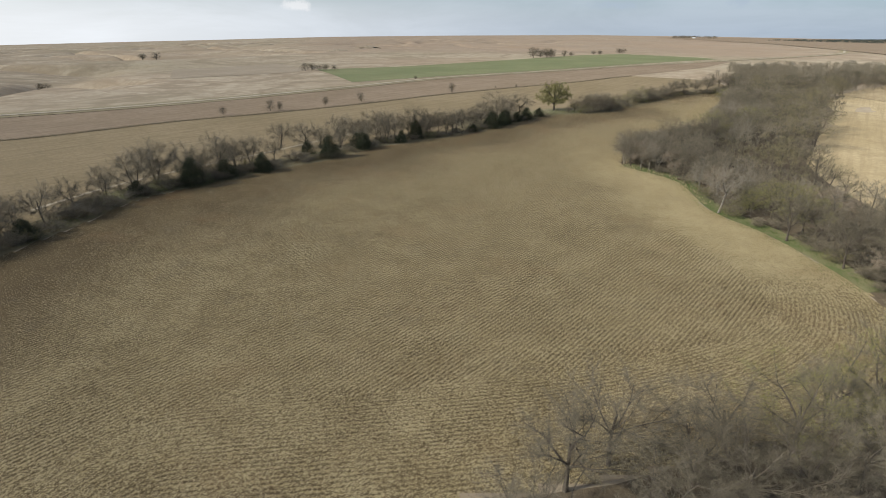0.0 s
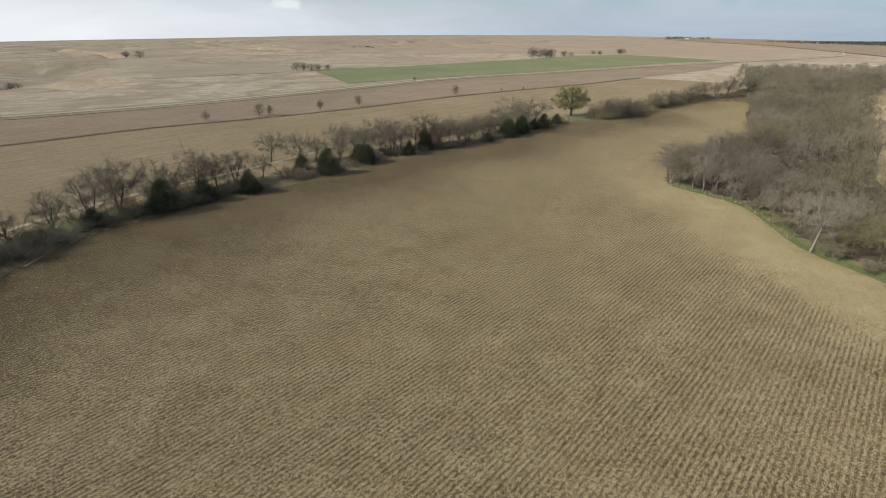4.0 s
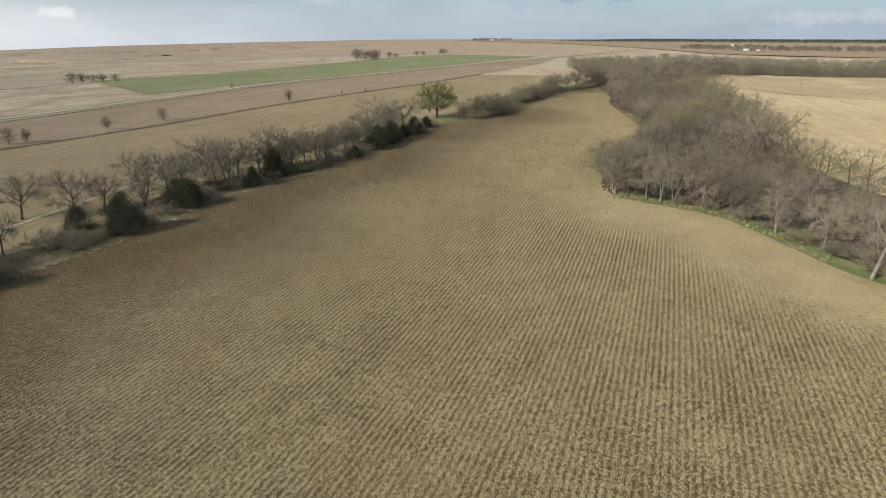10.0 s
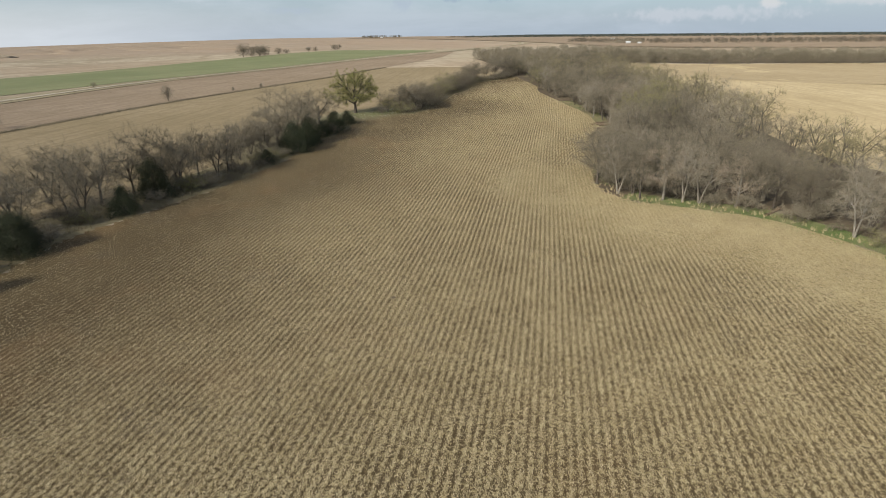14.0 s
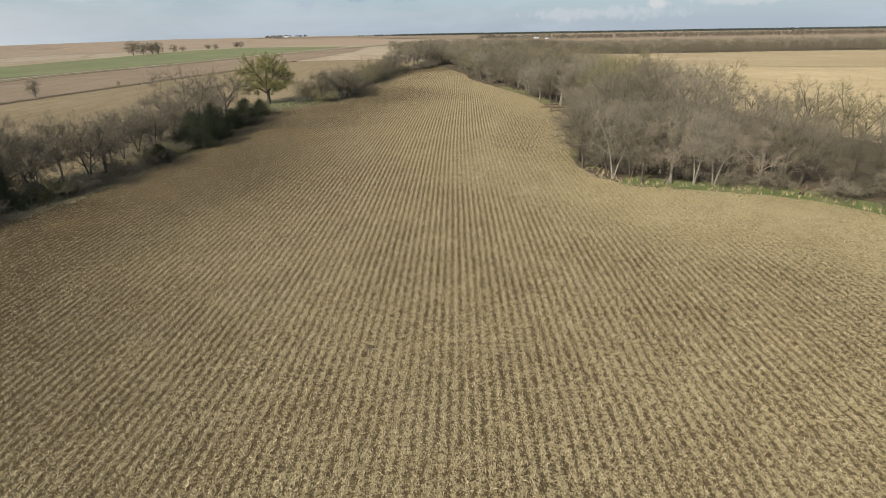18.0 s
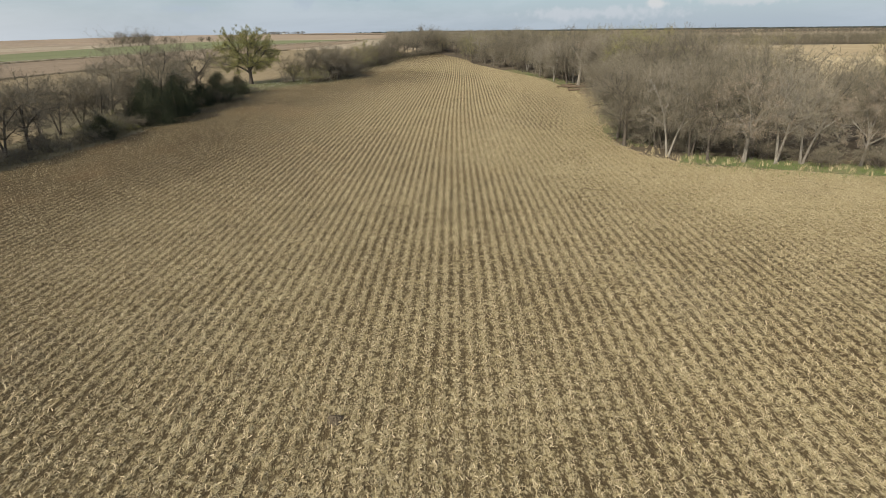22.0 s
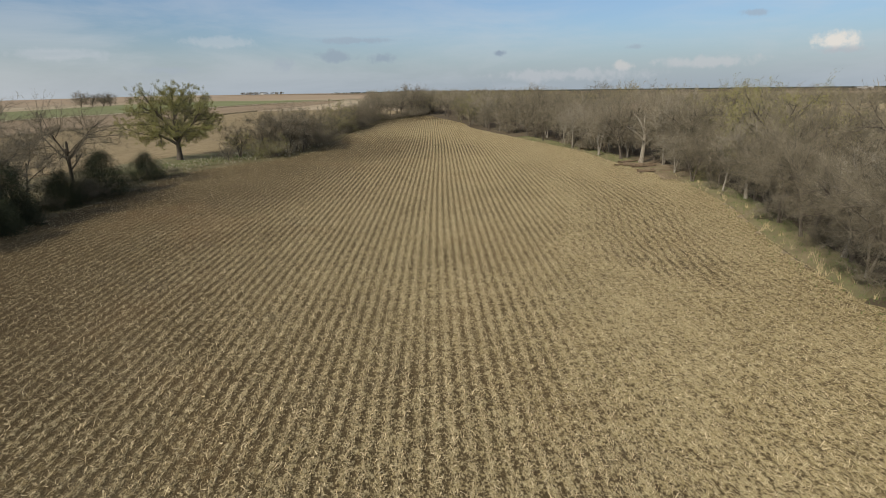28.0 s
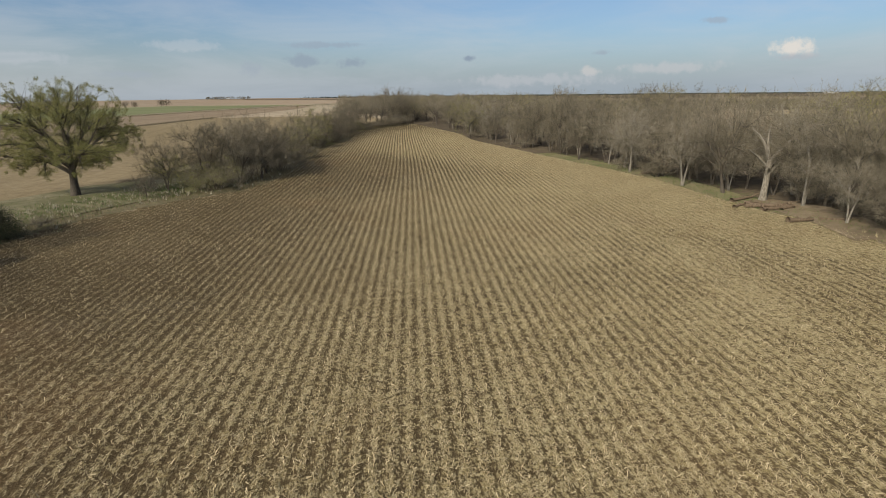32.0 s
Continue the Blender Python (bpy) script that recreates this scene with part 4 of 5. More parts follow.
# creek woods: the trees that stand along the edge
G_E = "trees at the edge of the creek woods"
for i, (x, y, h, kind) in enumerate([(68, 214, 12.7, 1), (70, 212, 12.5, 0), (74, 203, 12.8, 1), (76, 201, 13, 1), (80, 196, 10.5, 2), (85, 192, 12.3, 0), (81, 176, 12.4, 1), (77, 153, 15.5, 1), (84, 131, 15, 0),
                        (87, 114, 13, 0), (72, 218, 13, 0), (78, 207, 13.2, 0), (78, 222, 11, 1), (72, 217, 12, 0), (70, 222, 12, 0), (74, 226, 12.5, 0), (80, 229, 11.5, 0), (86, 233, 11, 0), (69, 209, 12.5, 0), (72, 206, 12, 2), (76, 214, 13, 0), (81, 226, 12, 0), (87, 234, 11.3, 1), (93, 238, 12, 0), (108, 250, 11, 0), (122, 261, 10.6, 0), (133, 261, 13, 1),
                        (131, 276, 12.4, 1), (135, 276, 14.0, 0), (134, 287, 13.2, 0), (136, 294, 12.5, 1), (145, 308, 11.6, 1), (155, 317, 11.3, 0), (163, 331, 13, 1), (181, 375, 14, 1), (187, 364, 13, 0), (170, 350, 12, 0),
                        (196, 398, 13, 1), (210, 424, 13, 0), (82, 166, 12, 3), (84, 185, 11, 0), (88, 146, 13, 4), (90, 135, 14, 4), (182, 385, 13, 4)]):
    pr = (BARE[i % 6], PALE[i % 3], RUSSET, RUSSET, BUDDING[i % 2])[kind]
    plant(pr, x, y, h, G_E, rnd.uniform(0.9, 1.1))
for i, (x, y, h) in enumerate([(82, 231, 8), (92, 239, 9.5), (97, 243, 11), (102, 246, 10), (112, 256, 9), (117, 263, 8.5), (104, 246, 12), (134, 269, 10), (130, 262, 12), (140, 286, 11), (142, 297, 11),
                  (150, 300, 12), (150, 312, 10), (165, 322, 12), (172, 338, 11), (176, 352, 12), (190, 372, 12), (200, 388, 13), (204, 404, 12), (214, 418, 13), (88, 228, 11), (82, 214, 12), (92, 200, 12), (90, 182, 12), (86, 158, 12), (90, 122, 12), (92, 108, 13), (90, 96, 12)]):
    plant(LIGHT[i % 5] if i % 4 else PALE[i % 3], x, y, h, G_E, rnd.uniform(0.95, 1.15))
# the depth of the woods
woods = [q for q in RIGHT_S[::-1] if q[1] > 66 and q[0] > 60] + [(240, 500), (330, 500)] + BACK_S[::-1]
wr = np.random.RandomState(21)
cand = np.c_[wr.uniform(60, 330, 9000), wr.uniform(60, 500, 9000)]
cand = cand[inside(woods, cand[:, 0], cand[:, 1]) & (line_distance(RIGHT_S, cand[:, 0], cand[:, 1])[0] > 6)]
pts = []
for x, y in cand:
    if len(pts) < 290 and all((x - a) ** 2 + (y - b) ** 2 > 52 for a, b in pts):
        pts.append((float(x), float(y)))
pts.sort(key=lambda q: float(line_distance(RIGHT_S, np.array([q[0]]), np.array([q[1]]))[0][0]) + max(0.0, q[1] - 320) * 0.5)
deep = [[], [], []]
for i, (x, y) in enumerate(pts):
    pr = BUDDING[i % 2] if i % 14 == 3 else RUSSET if i % 13 == 7 else PALE[i % 3] if i % 11 == 5 else LIGHT[i % 5]
    h, wd = rnd.uniform(9.5, 13.5) + (3.6 if 228 < y < 345 else 1.2 if y > 190 else 0.0), rnd.uniform(0.95, 1.2)
    if i < 72:
        plant(pr, x, y, h, "creek woods", wd)
    else:
        deep[i % 3].append((DEEP[i % 3], x, y, h, wd, rnd.uniform(0, 6.28)))
# the woods' edge along the far half of the field
for i in range(34):
    k = 1 + i * 7.6 / 34
    u, k = k % 1, int(k)
    x, y = RIGHT[k][0] * (1 - u) + RIGHT[k + 1][0] * u, RIGHT[k][1] * (1 - u) + RIGHT[k + 1][1] * u
    off = rnd.uniform(2.5, 6.5)
    if math.hypot(x - 128, y - 281) < 9:
        off = 9.0
    plant((LIGHT[i % 5], PALE[i % 3], LIGHT[(i + 2) % 5], BARE[i % 6], HEDGE[i % 4])[i % 5], x + off * 0.88, y - off * 0.47, rnd.uniform(7.5, 12.5), G_E, rnd.uniform(0.9, 1.1))
for i in range(84):
    k = rnd.randrange(2, 22)
    u = rnd.random()
    x, y = RIGHT[k][0] * (1 - u) + RIGHT[k + 1][0] * u, RIGHT[k][1] * (1 - u) + RIGHT[k + 1][1] * u
    nx = rnd.uniform(1.6, 10)
    plant(GREENSHRUB if i % 13 == 0 else SHRUBS[i % 3], x + nx * 0.85, y + (-nx * 0.5 if k < 11 else nx * 0.3), rnd.uniform(1.5, 4.5), "undergrowth of the creek woods", 1.5)
# trees south of the field, under the start of the flight
for i, (x, y, h) in enumerate([(14, 50, 14), (20, 54, 13.5), (29, 52, 12), (35, 56, 12.5), (43, 56, 14), (49, 60, 13.5), (57, 62, 14), (64, 67, 13), (24, 44, 12), (40, 47, 13), (55, 52, 14), (68, 58, 13), (8, 42, 11), (32, 46, 13), (47, 50, 13), (62, 58, 13.5), (72, 70, 12)]):
    plant(BUDDING[i % 2] if i in (4, 6, 10) else BARE[(i + 2) % 6], x, y, h, "trees south of the field", 1.15)
for i in range(18):
    x = rnd.uniform(16, 78)
    plant(SHRUBS[i % 3], x, 36 + x * 0.34 + rnd.uniform(-6, 5), rnd.uniform(2.5, 5.5), "undergrowth south of the field", 1.4)

# single trees and clumps on the far land
G_F = "scattered trees on the far fields"
for i, (x, y, h) in enumerate([(-106, 346, 8), (-101, 349, 6.5), (-128, 329, 6), (-78, 373, 7), (-58, 393, 7.5), (4, 452, 9), (-30, 560, 4.5), (40, 482, 3), (58, 494, 3)]):
    plant(HEDGE[i % 4], x, y, h, G_F, 0.85)
for i, (x, y, h) in enumerate([(-166, 690, 11), (-160, 697, 10), (-150, 692, 9), (-143, 696, 9), (-133, 697, 8), (-358, 512, 9), (-352, 512, 7), (-512, 996, 14), (-466, 950, 14),
                  (142, 985, 20), (152, 980, 17), (164, 985, 19), (172, 990, 16), (202, 1030, 12), (215, 1040, 9), (272, 1114, 10), (285, 1120, 9), (337, 1177, 12), (345, 1180, 13)]):
    plant(HEDGE[i % 4], x, y, h, G_F, 1.3)


def joined_trees(name, items, label, twig_mat=TWIG):
    """Trees too deep in the woods to be told apart, as one mesh."""
    V, F, M, n = [], [], [], 0
    for proto, x, y, h, wd, turn in items:
        k = h / BASE_H[proto]
        m = np.array(Matrix.Translation((x, y, float(ground_z(x, y)))) @ Matrix.Rotation(turn, 4, "Z") @ Matrix.Diagonal((k * wd, k * wd, k, 1)))
        for c in proto.children:
            me = c.data
            co = np.empty(len(me.vertices) * 3)
            me.vertices.foreach_get("co", co)
            V.append(np.c_[co.reshape(-1, 3), np.ones(len(me.vertices))] @ m[:3].T)
            me.calc_loop_triangles()
            tr = np.empty(len(me.loop_triangles) * 3, dtype=np.int32)
            me.loop_triangles.foreach_get("vertices", tr)
            F.append(tr.reshape(-1, 3) + n)
            M.append(np.full(len(me.loop_triangles), 0 if c.data.materials[0] == BARK else 1, dtype=np.int32))
            n += len(me.vertices)
    ob = part(name, np.vstack(V), np.vstack(F), BARK)
    ob.data.materials.append(twig_mat)
    ob.data.polygons.foreach_set("material_index", np.concatenate(M))
    return tagged(ob, label, "woods", kind="stuff")


for items, twig_mat, tone in zip(deep, (TWIG, TWIG_PALE, OLIVE_TWIG), ("grey-brown", "pale grey", "olive-brown")):
    joined_trees("deep_woods", items, "leafless " + tone + " trees deep in the creek woods", twig_mat)
beltline = rounded([(240, 492), (300, 476), (360, 522), (410, 556), (530, 549), (640, 484), (800, 349), (930, 124)], 4)
drape("wood_floor", beltline + [(q[0] + 90, q[1] + 190) for q in beltline][::-1], 60, 0.3, WOOD_FLOOR, "leaf litter under the far creek woods", "ground")
for ob in PROTOS:
    for c in list(ob.children):
        bpy.data.objects.remove(c)
    bpy.data.objects.remove(ob)


def far_woods(name, line, depth, count, height, label, seed, m=110, blade=0.03, mat=TWIG):
    """A belt of woodland far off: many ragged clumps of twigs in one mesh."""
    r = np.random.RandomState(seed)
    line = rounded(line, 20)
    V = []
    for _ in range(count):
        k = r.randint(0, len(line) - 1)
        u, q0, q1 = r.rand(), np.array(line[k]), np.array(line[k + 1])
        d = (q1 - q0) / (np.linalg.norm(q1 - q0) + 1e-9)
        c = q0 + (q1 - q0) * u + np.array((d[1], -d[0])) * r.uniform(-0.5, 0.5) * depth
        h = height * r.uniform(0.6, 1.15)
        a, e, rad = r.rand(m) * 6.28, r.rand(m) ** 0.7, h * 0.42
        prof = rad * np.sqrt(np.clip(1 - (2 * e - 0.9) ** 2 * 0.7, 0.05, 1)) * r.uniform(0.5, 1.0, m)
        z = float(ground_z(c[0], c[1]))
        P = np.c_[c[0] + prof * np.cos(a), c[1] + prof * np.sin(a), z + h * e * 0.92]
        D = np.c_[np.cos(a) * 0.5, np.sin(a) * 0.5, np.full(m, 0.9)] + r.normal(size=(m, 3)) * 0.5
        S = np.cross(D, r.normal(size=(m, 3)))
        S /= np.linalg.norm(S, axis=1)[:, None]
        V.append(np.stack([P - S * h * blade, P + S * h * blade, P + D * h * 0.13], 1).reshape(-1, 3))
    V = np.vstack(V)
    return tagged(part(name, V, np.arange(len(V)).reshape(-1, 3), mat), label, "woods", kind="stuff")


drape("distant_plain", [(900, 1100), (1150, 800), (1300, 350), (1400, -200), (3900, -600), (4300, 1300), (3300, 3000), (1900, 3900), (1200, 3500), (1150, 2100)], 150, 1.2, BROWN_FIELD, "brown bottomland fields of the distant plain", "field")
far_woods("creek_woods", beltline[::4], 44, 330, 10.5, "leafless woods along the creek beyond the pale field", 29, 330, 0.011)
far_woods("creek_woods", [(q[0] + 50, q[1] + 105) for q in beltline[::6]], 170, 1400, 11, "leafless woods thick along the far creek", 9, 190, 0.013)
far_woods("far_woods", [(1180, 1500), (1500, 1150), (1900, 700), (2200, 200)], 320, 1500, 10, "dark belt of distant woods on the plain", 2, 50, 0.06, DARK_TWIG)
far_woods("far_woods", [(2100, 3300), (2500, 2750), (3100, 1900), (3800, 600)], 1500, 9000, 8, "dark woods near the horizon", 3, 16, 0.2, HAZY_WOODS)


# ---- stubble and husks lying on the field ----
TRACK = [(-60, 60), (-15, 165), (50, 255), (140, 365)]      # the stretch that is seen from nearest


def field_points(r, count, snap, least=0.10, bare=0.80):
    """Points on the field, thickest along the nearest stretch, drawn towards the rows."""
    x, y = r.uniform(-118, 226, count), r.uniform(36, 470, count)
    d, _ = line_distance(TRACK, x, y)
    ok = r.rand(count) < least + (1 - least) * smoothstep(85, 28, d) * (0.30 + 0.70 * smoothstep(120, 190, y))
    x, y = x[ok], y[ok]
    ok = inside(LEFT + RIGHT, x, y)
    x, y = x[ok], y[ok]
    ok = r.rand(len(x)) > bare * smoothstep(48, 14, line_distance(LEFT[2:23], x, y)[0]) * smoothstep(400, 355, y)
    x, y = x[ok], y[ok]
    u, v = x * AC[0] + y * AC[1], x * AL[0] + y * AL[1]
    bend = 0.35 * np.sin(v / 31.0)
    k = (np.round((u + bend) / ROW) * ROW - bend - u) * snap(len(x))
    return x + k * AC[0], y + k * AC[1]


def husks(name, count, seed):
    r = np.random.RandomState(seed)
    x, y = field_points(r, count, lambda n: r.uniform(0, 0.75, n))
    n = len(x)
    a = r.rand(n) * 2 * math.pi
    ln, wd, rise = r.uniform(0.05, 0.17, n), r.uniform(0.010, 0.028, n), r.normal(0, 0.65, n)
    P = np.c_[x, y, ground_z(x, y) + 0.09 + r.rand(n) * 0.06]
    D = np.c_[np.cos(a), np.sin(a), rise] * ln[:, None]
    S = np.c_[-np.sin(a), np.cos(a), r.normal(0, 0.5, n)] * wd[:, None]
    V = np.stack([P - D - S, P - D + S, P + D], 1).reshape(-1, 3)
    return tagged(part(name, V, np.arange(len(V)).reshape(-1, 3), STRAW), "dry maize husks and leaves strewn over the stubble", "crop residue", kind="stuff")


def stubs(name, count, seed):
    r = np.random.RandomState(seed)
    x, y = field_points(r, count, lambda n: 1.0 + r.normal(0, 0.2, n), 0.26, 0.80)
    ok = (line_distance(RIGHT[13:], x, y)[0] > 20) & (line_distance(RIGHT[10:17], x, y)[0] > 23) & (line_distance(BAY, x, y)[0] > 21)
    ok &= r.rand(len(x)) < 0.55 + 0.45 * np.sin(x * 0.9 + 2.0 * np.sin(y * 0.31)) * np.sin(y * 0.7 + 1.7 * np.sin(x * 0.23))
    x, y = x[ok], y[ok]
    n = len(x)
    a = r.rand(n) * 2 * math.pi
    h, wd = r.uniform(0.08, 0.24, n), r.uniform(0.016, 0.034, n)
    P = np.c_[x, y, ground_z(x, y) + 0.03]
    T = P + np.c_[r.normal(0, 0.13, n), r.normal(0, 0.13, n), h]
    S = np.c_[np.cos(a), np.sin(a), 0 * a] * wd[:, None]
    V = np.stack([T - S, T + S, P], 1).reshape(-1, 3)
    return tagged(part(name, V, np.arange(len(V)).reshape(-1, 3), STALK), "cut maize stalks standing in rows", "crop stubble", kind="stuff")


husks("maize_husks", 6300000, 1)
stubs("maize_stubble", 1700000, 4)

# ---- the dead tree, fallen wood and standing stalks at the wood's edge ----
def dead_tree(x, y, height):
    """A bleached snag: stout trunk and a few broken limbs, no twigs."""
    p = Plant(301)
    root = new("dead_tree")
    stem = p.tube((0, 0, -0.3), (0.5, 0.2, height * 0.52), 0.45, 0.30, 0, -1, 0, 5, 0.03)
    for k, (u, dx, dy, dz) in enumerate(((0.78, -4.2, -1.2, 2.8), (0.96, 2.9, -1.0, 3.6), (0.99, 0.7, 1.4, 4.4), (0.98, -1.9, 1.5, 4.2), (0.6, 2.2, 0.8, 1.4), (0.85, 3.4, 1.8, 1.8), (0.7, -1.6, -1.6, 0.8))):
        q = p.at(stem, u)
        p.owners += 1
        lp = p.tube(q, q + np.array((dx, dy, dz)), 0.21, 0.07, 1, p.owners, 0.14, 4, 0.11)
        for m in range(2):
            a = p.at(lp, 0.5 + 0.4 * m)
            p.tube(a, a + p.unit() * 1.2 + np.array((0, 0, 0.3)), 0.05, 0.02, 2, p.owners, 0.1, 3)
    part("trunk", *p.tube_mesh((0,)), DEAD_WOOD, root, smooth=True)
    for k in range(p.owners + 1):
        part("limb", *p.tube_mesh((1, 2), k), DEAD_WOOD, root)
    root.matrix_basis = Matrix.Translation((x, y, float(ground_z(x, y)))) @ Matrix.Rotation(-0.6, 4, "Z")
    return tagged(root, "bleached dead tree with broken limbs at the field's edge", "dead tree")


dead_tree(131.5, 281, 10.5)
dead_tree(88, 196, 8.0)


def fallen_log(x, y, length, radius, azimuth, seed, label):
    """A fallen trunk with stubs of its limbs, lying on the ground."""
    p = Plant(seed)
    a = radians(azimuth)
    d = np.array((math.sin(a), math.cos(a), 0))
    z = float(ground_z(x, y)) + radius * 0.9 + 0.07
    p0 = np.array((x, y, z)) - d * length / 2
    root = new("fallen_log")
    lp = p.tube(p0, p0 + d * length, radius, radius * 0.55, 0, -1, 0.0, 6, 0.02)
    part("trunk", *p.tube_mesh((0,)), LOG_WOOD, root, smooth=True)
    for k in range(3):
        q = p.at(lp, 0.45 + 0.22 * k)
        p.owners += 1
        e = q + d * 0.9 + np.array((p.r.normal() * 0.9, p.r.normal() * 0.9, p.r.uniform(0.1, 0.6)))
        p.tube(q, e, radius * 0.4, 0.03, 1, p.owners, 0.05, 3)
        part("limb", *p.tube_mesh((1,), p.owners), LOG_WOOD, root)
    return tagged(root, label, "log", "fallen wood by the creek woods")


for i, (x, y, ln, rd, azm) in enumerate([(120.8, 273.4, 3.2, 0.24, 125), (127, 278.6, 6.0, 0.26, 140), (126.4, 277.4, 5.0, 0.2, 118), (128.0, 279.6, 4.6, 0.18, 165), (130, 283, 5.0, 0.2, 100), (124.2, 271.0, 3.0, 0.13, 150), (125.6, 278.8, 3.6, 0.16, 60), (127.6, 277.0, 3.8, 0.14, 85),
                                       (126, 281.5, 4.5, 0.15, 95), (82, 190, 5.5, 0.2, 80), (146, 304, 5.0, 0.2, 110)]):
    fallen_log(x, y, ln, rd * 1.25, azm, 400 + i, "brown weathered log lying beside the woods")


def tufts(name, line, count, width, height, mat, label, category, seed, side=0.0, blade=0.03, lean=0.35, clump=1):
    """Blades of grass, weeds or stalks scattered along a line."""
    r = np.random.RandomState(seed)
    P0 = np.array(rounded(line, 3))
    seg = np.linalg.norm(np.diff(P0, axis=0), axis=1)
    k = r.choice(len(seg), count, p=seg / seg.sum())
    u = r.rand(count)[:, None]
    d = np.diff(P0, axis=0)[k] / seg[k][:, None]
    Q = P0[k] + np.diff(P0, axis=0)[k] * u + np.c_[d[:, 1], -d[:, 0]] * (side + r.normal(0, width / 2, count))[:, None]
    if clump > 1:
        Q = np.repeat(Q[::clump], clump, 0)[:count] + r.normal(0, 0.10, (count, 2))
    P = np.c_[Q, ground_z(Q[:, 0], Q[:, 1]) + 0.05]
    h = height * r.uniform(0.5, 1.2, count)
    T = P + np.c_[r.normal(0, lean, count) * h, r.normal(0, lean, count) * h, h]
    a = r.rand(count) * 6.28
    S = np.c_[np.cos(a), np.sin(a), 0 * a] * blade
    V = np.stack([P - S, P + S, T], 1).reshape(-1, 3)
    return tagged(part(name, V, np.arange(len(V)).reshape(-1, 3), mat), label, category, kind="stuff")


tufts("standing_stalks", RIGHT[11:17], 1200, 1.8, 0.75, STALK, "pale maize stalks left standing along the field's edge", "maize stalks", 11, -1.5, 0.024, 0.28, 9)
tufts("standing_stalks", RIGHT[7:11], 480, 2.0, 0.7, STALK, "pale maize stalks left standing along the field's edge", "maize stalks", 12, -1.0, 0.022, 0.28, 9)
tufts("grass", RIGHT[12:22], 15000, 4.5, 0.3, GRASS, "fresh green grass along the wood's edge", "grass", 13, -2.0, 0.03)
tufts("grass", RIGHT[4:12], 7000, 4.0, 0.28, GRASS, "patchy green grass beside the creek woods", "grass", 14, -2.5, 0.03)
tufts("dry_grass", LEFT[2:], 30000, 7.0, 0.55, DRY_GRASS, "rough dry grass under the hedgerow", "grass", 15, -5.0, 0.035)
tufts("grass", LEFT[16:20], 7000, 7.0, 0.36, GRASS, "green weeds round the cottonwood", "grass", 16, -10.0, 0.035)
tufts("pale_weeds", LEFT[15:21], 5000, 7.0, 0.6, PALE_WEED, "pale dry weeds round the cottonwood", "weeds", 20, -9.0, 0.04, 0.3, 7)
tufts("grass", LEFT[4:9], 3500, 5.0, 0.4, GRASS, "green weeds under the hedgerow", "grass", 17, -5.0, 0.035)
tufts("ditch_weeds", FENCE, 14000, 2.6, 0.8, TWIG, "dark dry weeds along the ditch", "weeds", 18, 0, 0.06)
tufts("roadside_grass", ROAD[1:10], 14000, 13.0, 0.7, DRY_GRASS, "dry grass along the country road", "grass", 19, 0, 0.09)


# ---- far farmsteads ----
WHITE_WALL = land("white_siding", (0.45, 0.45, 0.43), (0.58, 0.58, 0.56), (0.65, 0.65, 0.63), 0.3, 2.0)
ROOF = land("grey_sheet_roof", (0.42, 0.43, 0.44), (0.55, 0.56, 0.57), (0.65, 0.66, 0.67), 0.2, 1.5)
GLASS = land("dark_window", (0.02, 0.02, 0.025), (0.03, 0.03, 0.035), (0.04, 0.04, 0.045), 0.3, 2.0)


def farm_building(x, y, length, width, eave, ridge, azimuth, label):
    """A gabled farm building with roof overhang, a door and windows."""
    root = new("farm_building")
    L2, W2 = length / 2, width / 2
    walls = [(-L2, -W2, -0.5), (L2, -W2, -0.5), (L2, W2, -0.5), (-L2, W2, -0.5), (-L2, -W2, eave), (L2, -W2, eave), (L2, W2, eave), (-L2, W2, eave), (-L2, 0, ridge), (L2, 0, ridge)]
    part("wall", walls, [(0, 1, 5, 4), (2, 3, 7, 6), (1, 2, 6, 9, 5), (3, 0, 4, 8, 7)], WHITE_WALL, root)
    o = 0.5
    drop = (ridge - eave) / W2 * o
    for sgn in (-1, 1):
        top = [(-L2 - o, 0, ridge + 0.12), (L2 + o, 0, ridge + 0.12), (L2 + o, sgn * (W2 + o), eave - drop + 0.12), (-L2 - o, sgn * (W2 + o), eave - drop + 0.12)]
        low = [(a, b, c - 0.22) for a, b, c in top]
        part("roof", top + low, [(0, 1, 2, 3), (7, 6, 5, 4), (0, 4, 5, 1), (1, 5, 6, 2), (2, 6, 7, 3), (3, 7, 4, 0)], ROOF, root)
    for k in range(3):
        xw = -L2 * 0.6 + k * L2 * 0.6
        part("window" if k != 1 else "door", [(xw - 0.6, -W2 - 0.06, 1.0 if k != 1 else 0), (xw + 0.6, -W2 - 0.06, 1.0 if k != 1 else 0), (xw + 0.6, -W2 - 0.06, 2.2), (xw - 0.6, -W2 - 0.06, 2.2),
              (xw - 0.6, -W2 + 0.02, 1.0 if k != 1 else 0), (xw + 0.6, -W2 + 0.02, 1.0 if k != 1 else 0), (xw + 0.6, -W2 + 0.02, 2.2), (xw - 0.6, -W2 + 0.02, 2.2)],
             [(0, 1, 2, 3), (1, 5, 6, 2), (4, 0, 3, 7), (3, 2, 6, 7), (4, 5, 1, 0)], GLASS, root)
    root.matrix_basis = Matrix.Translation((x, y, float(ground_z(x, y)))) @ Matrix.Rotation(-radians(azimuth), 4, "Z")
    return tagged(root, label, "farm building", "far farmsteads")


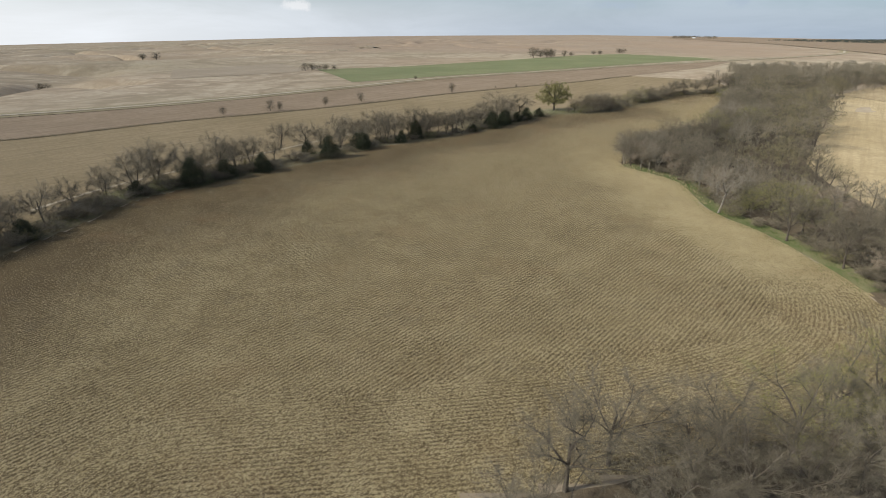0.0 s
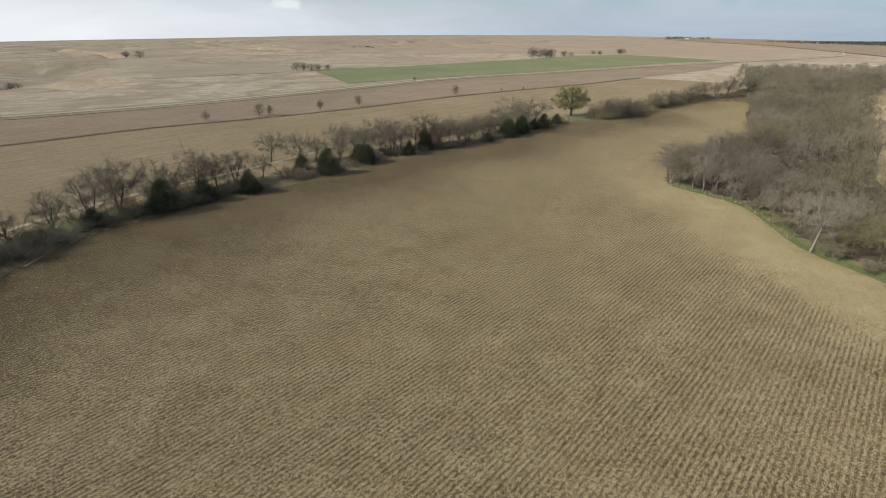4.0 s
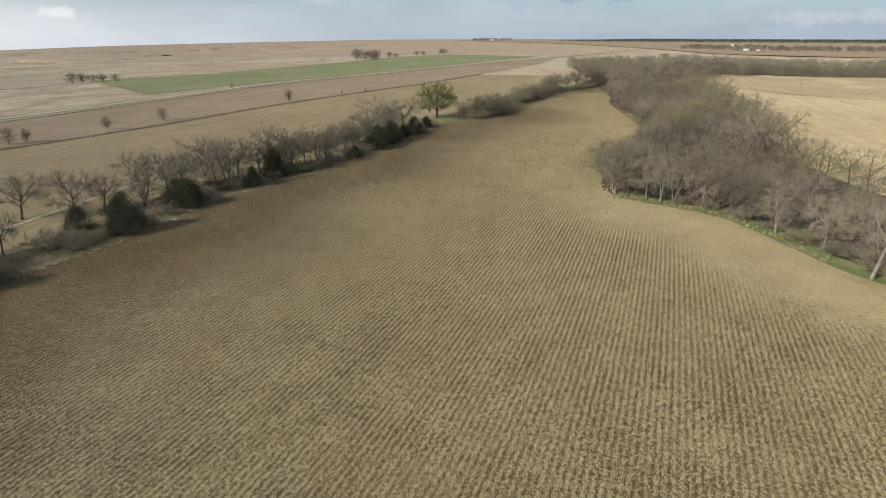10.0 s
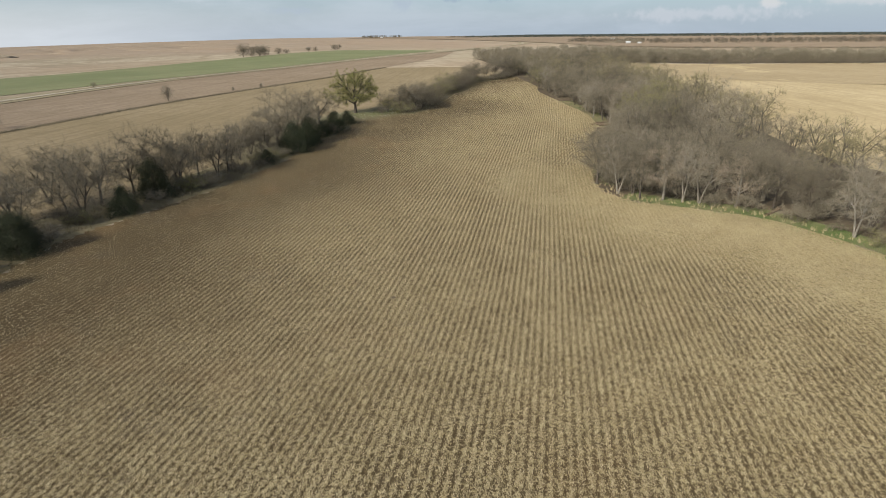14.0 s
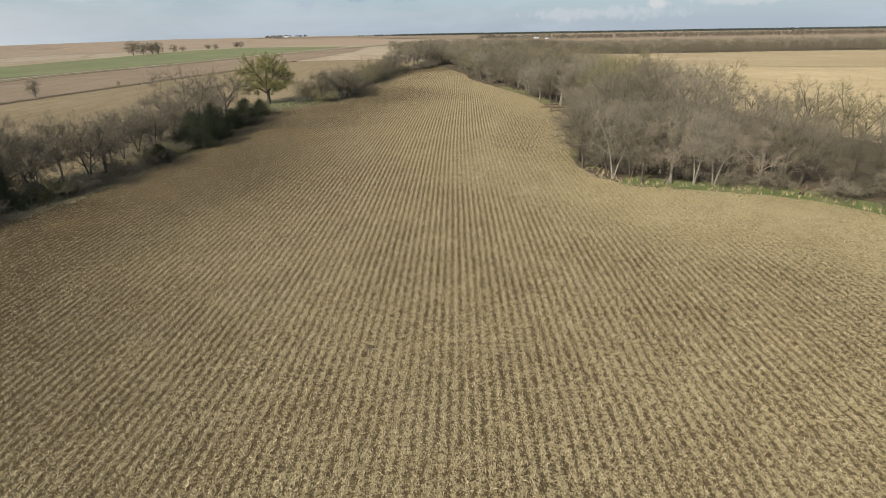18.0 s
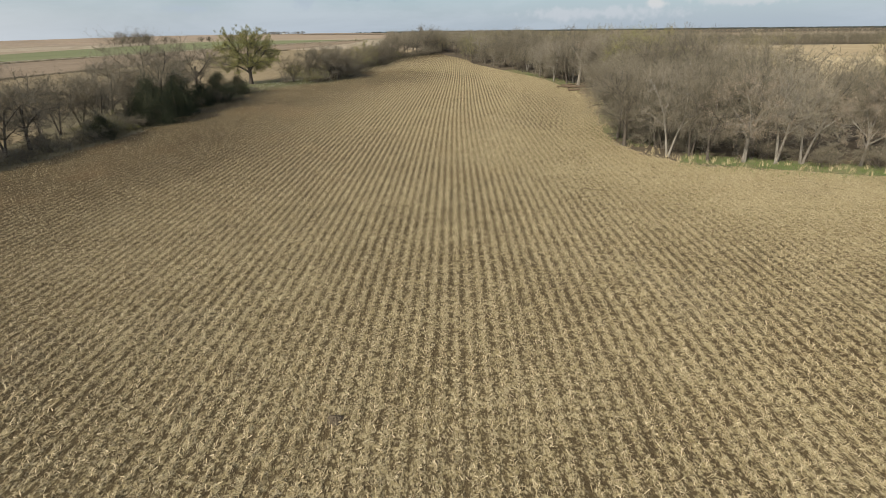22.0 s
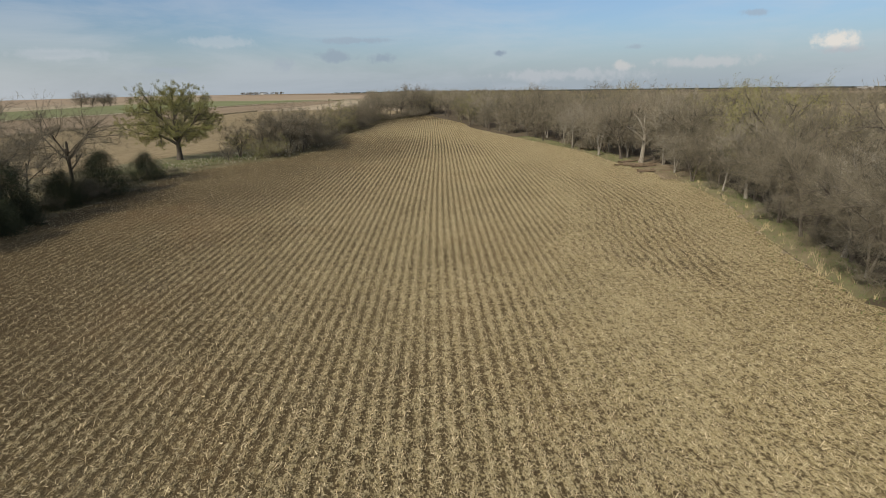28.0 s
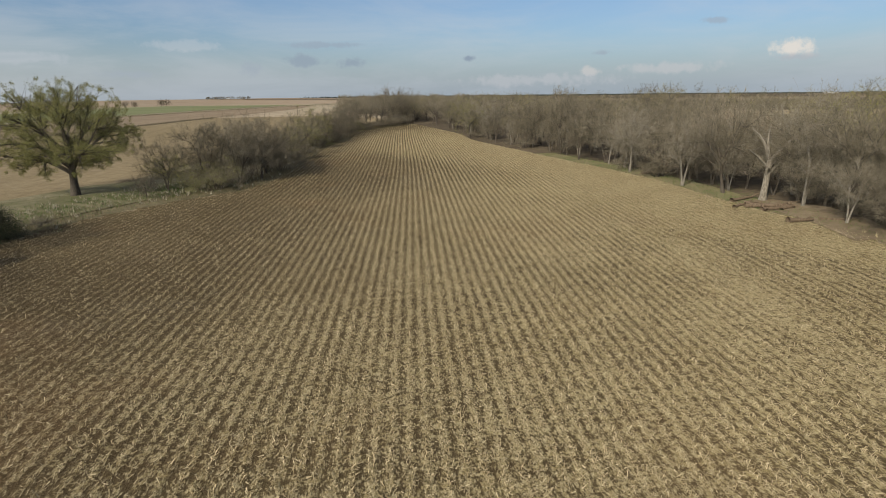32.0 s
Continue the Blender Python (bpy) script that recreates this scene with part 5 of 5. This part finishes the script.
farm_building(2394, 810, 46, 18, 5, 8.5, 70, "long pale livestock barn on the far plain")
farm_building(1146, 1250, 11, 8, 4, 6.5, 40, "white farmhouse among distant trees")
farm_building(1172, 1236, 8, 6, 3, 5, 75, "small white farm shed beside a farmhouse")
farm_building(1440, 1600, 14, 8, 4, 7, 50, "white barn on the distant plain")
farm_building(1355, 3330, 16, 10, 5, 8, 20, "white farmhouse near the horizon")
far_woods("farm_grove", [(1230, 3340), (1330, 3380), (1480, 3330)], 60, 70, 14, "trees round a farmstead near the horizon", 7)
far_woods("farm_grove", [(1110, 1275), (1150, 1290), (1200, 1250)], 30, 40, 10, "trees round a distant farmhouse", 8)


def rock_outcrop(x, y, wide, high, seed):
    r = np.random.RandomState(seed)
    vs, fs, k, m = [], [], 20, 7
    for j in range(m):
        u = j / (m - 1)
        for i in range(k):
            a = 2 * math.pi * i / k
            rad = wide / 2 * (1 - u) ** 0.7 * (1 + r.normal() * 0.13) + 0.1
            px_, py_ = x + 1.6 * rad * math.cos(a), y + rad * math.sin(a)
            vs.append((px_, py_, float(ground_z(px_, py_)) - 1.0 + (high + 1.0) * u ** 0.8 * (1 + r.normal() * 0.05)))
        if j:
            b = (j - 1) * k
            fs += [(b + i, b + (i + 1) % k, b + k + (i + 1) % k, b + k + i) for i in range(k)]
    fs.append(tuple((m - 1) * k + i for i in range(k)))
    return tagged(part("rock_outcrop", vs, fs, PLOUGH), "brown rocky knoll on the pasture hill", "rock", "knolls on the hill")


rock_outcrop(-276, 1490, 40, 5, 1)
rock_outcrop(-222, 1665, 50, 6, 2)


def utility_pole(x, y):
    root = new("utility_pole")
    p = Plant(7)
    p.tube((0, 0, -0.3), (0, 0, 8.2), 0.16, 0.11, 0, -1, 0, 4, 0.0)
    part("pole", *p.tube_mesh((0,)), DEAD_WOOD, root, smooth=True)
    q = Plant(8)
    q.tube((-1.1, 0.14, 7.5), (1.1, 0.14, 7.5), 0.07, 0.07, 1, 0, 0, 2, 0.0)
    part("crossarm", *q.tube_mesh((1,)), DEAD_WOOD, root)
    root.matrix_basis = Matrix.Translation((x, y, float(ground_z(x, y)))) @ Matrix.Rotation(0.7, 4, "Z")
    return tagged(root, "pale wooden utility pole standing in the stubble field", "utility pole")


utility_pole(374, 426)


def soil_mound(x, y, wide, high):
    """A small heap of dug earth, ragged at its foot."""
    r = np.random.RandomState(77)
    vs, fs, k, m = [], [], 14, 5
    for j in range(m):
        u = j / (m - 1)
        for i in range(k):
            a = 2 * math.pi * i / k
            rad = wide * (1 - u) ** 0.8 * (1 + r.normal() * 0.14) + 0.02
            vs.append((x + rad * math.cos(a), y + rad * math.sin(a), float(ground_z(x, y)) + 0.02 + high * u ** 0.7 * (1 + r.normal() * 0.08)))
        if j:
            b = (j - 1) * k
            fs += [(b + i, b + (i + 1) % k, b + k + (i + 1) % k, b + k + i) for i in range(k)]
    fs.append(tuple((m - 1) * k + i for i in range(k)))
    return tagged(part("soil_mound", vs, fs, WOOD_FLOOR), "dark heap of dug soil among the stubble", "soil mound")


soil_mound(8.8, 193.6, 0.42, 0.24)
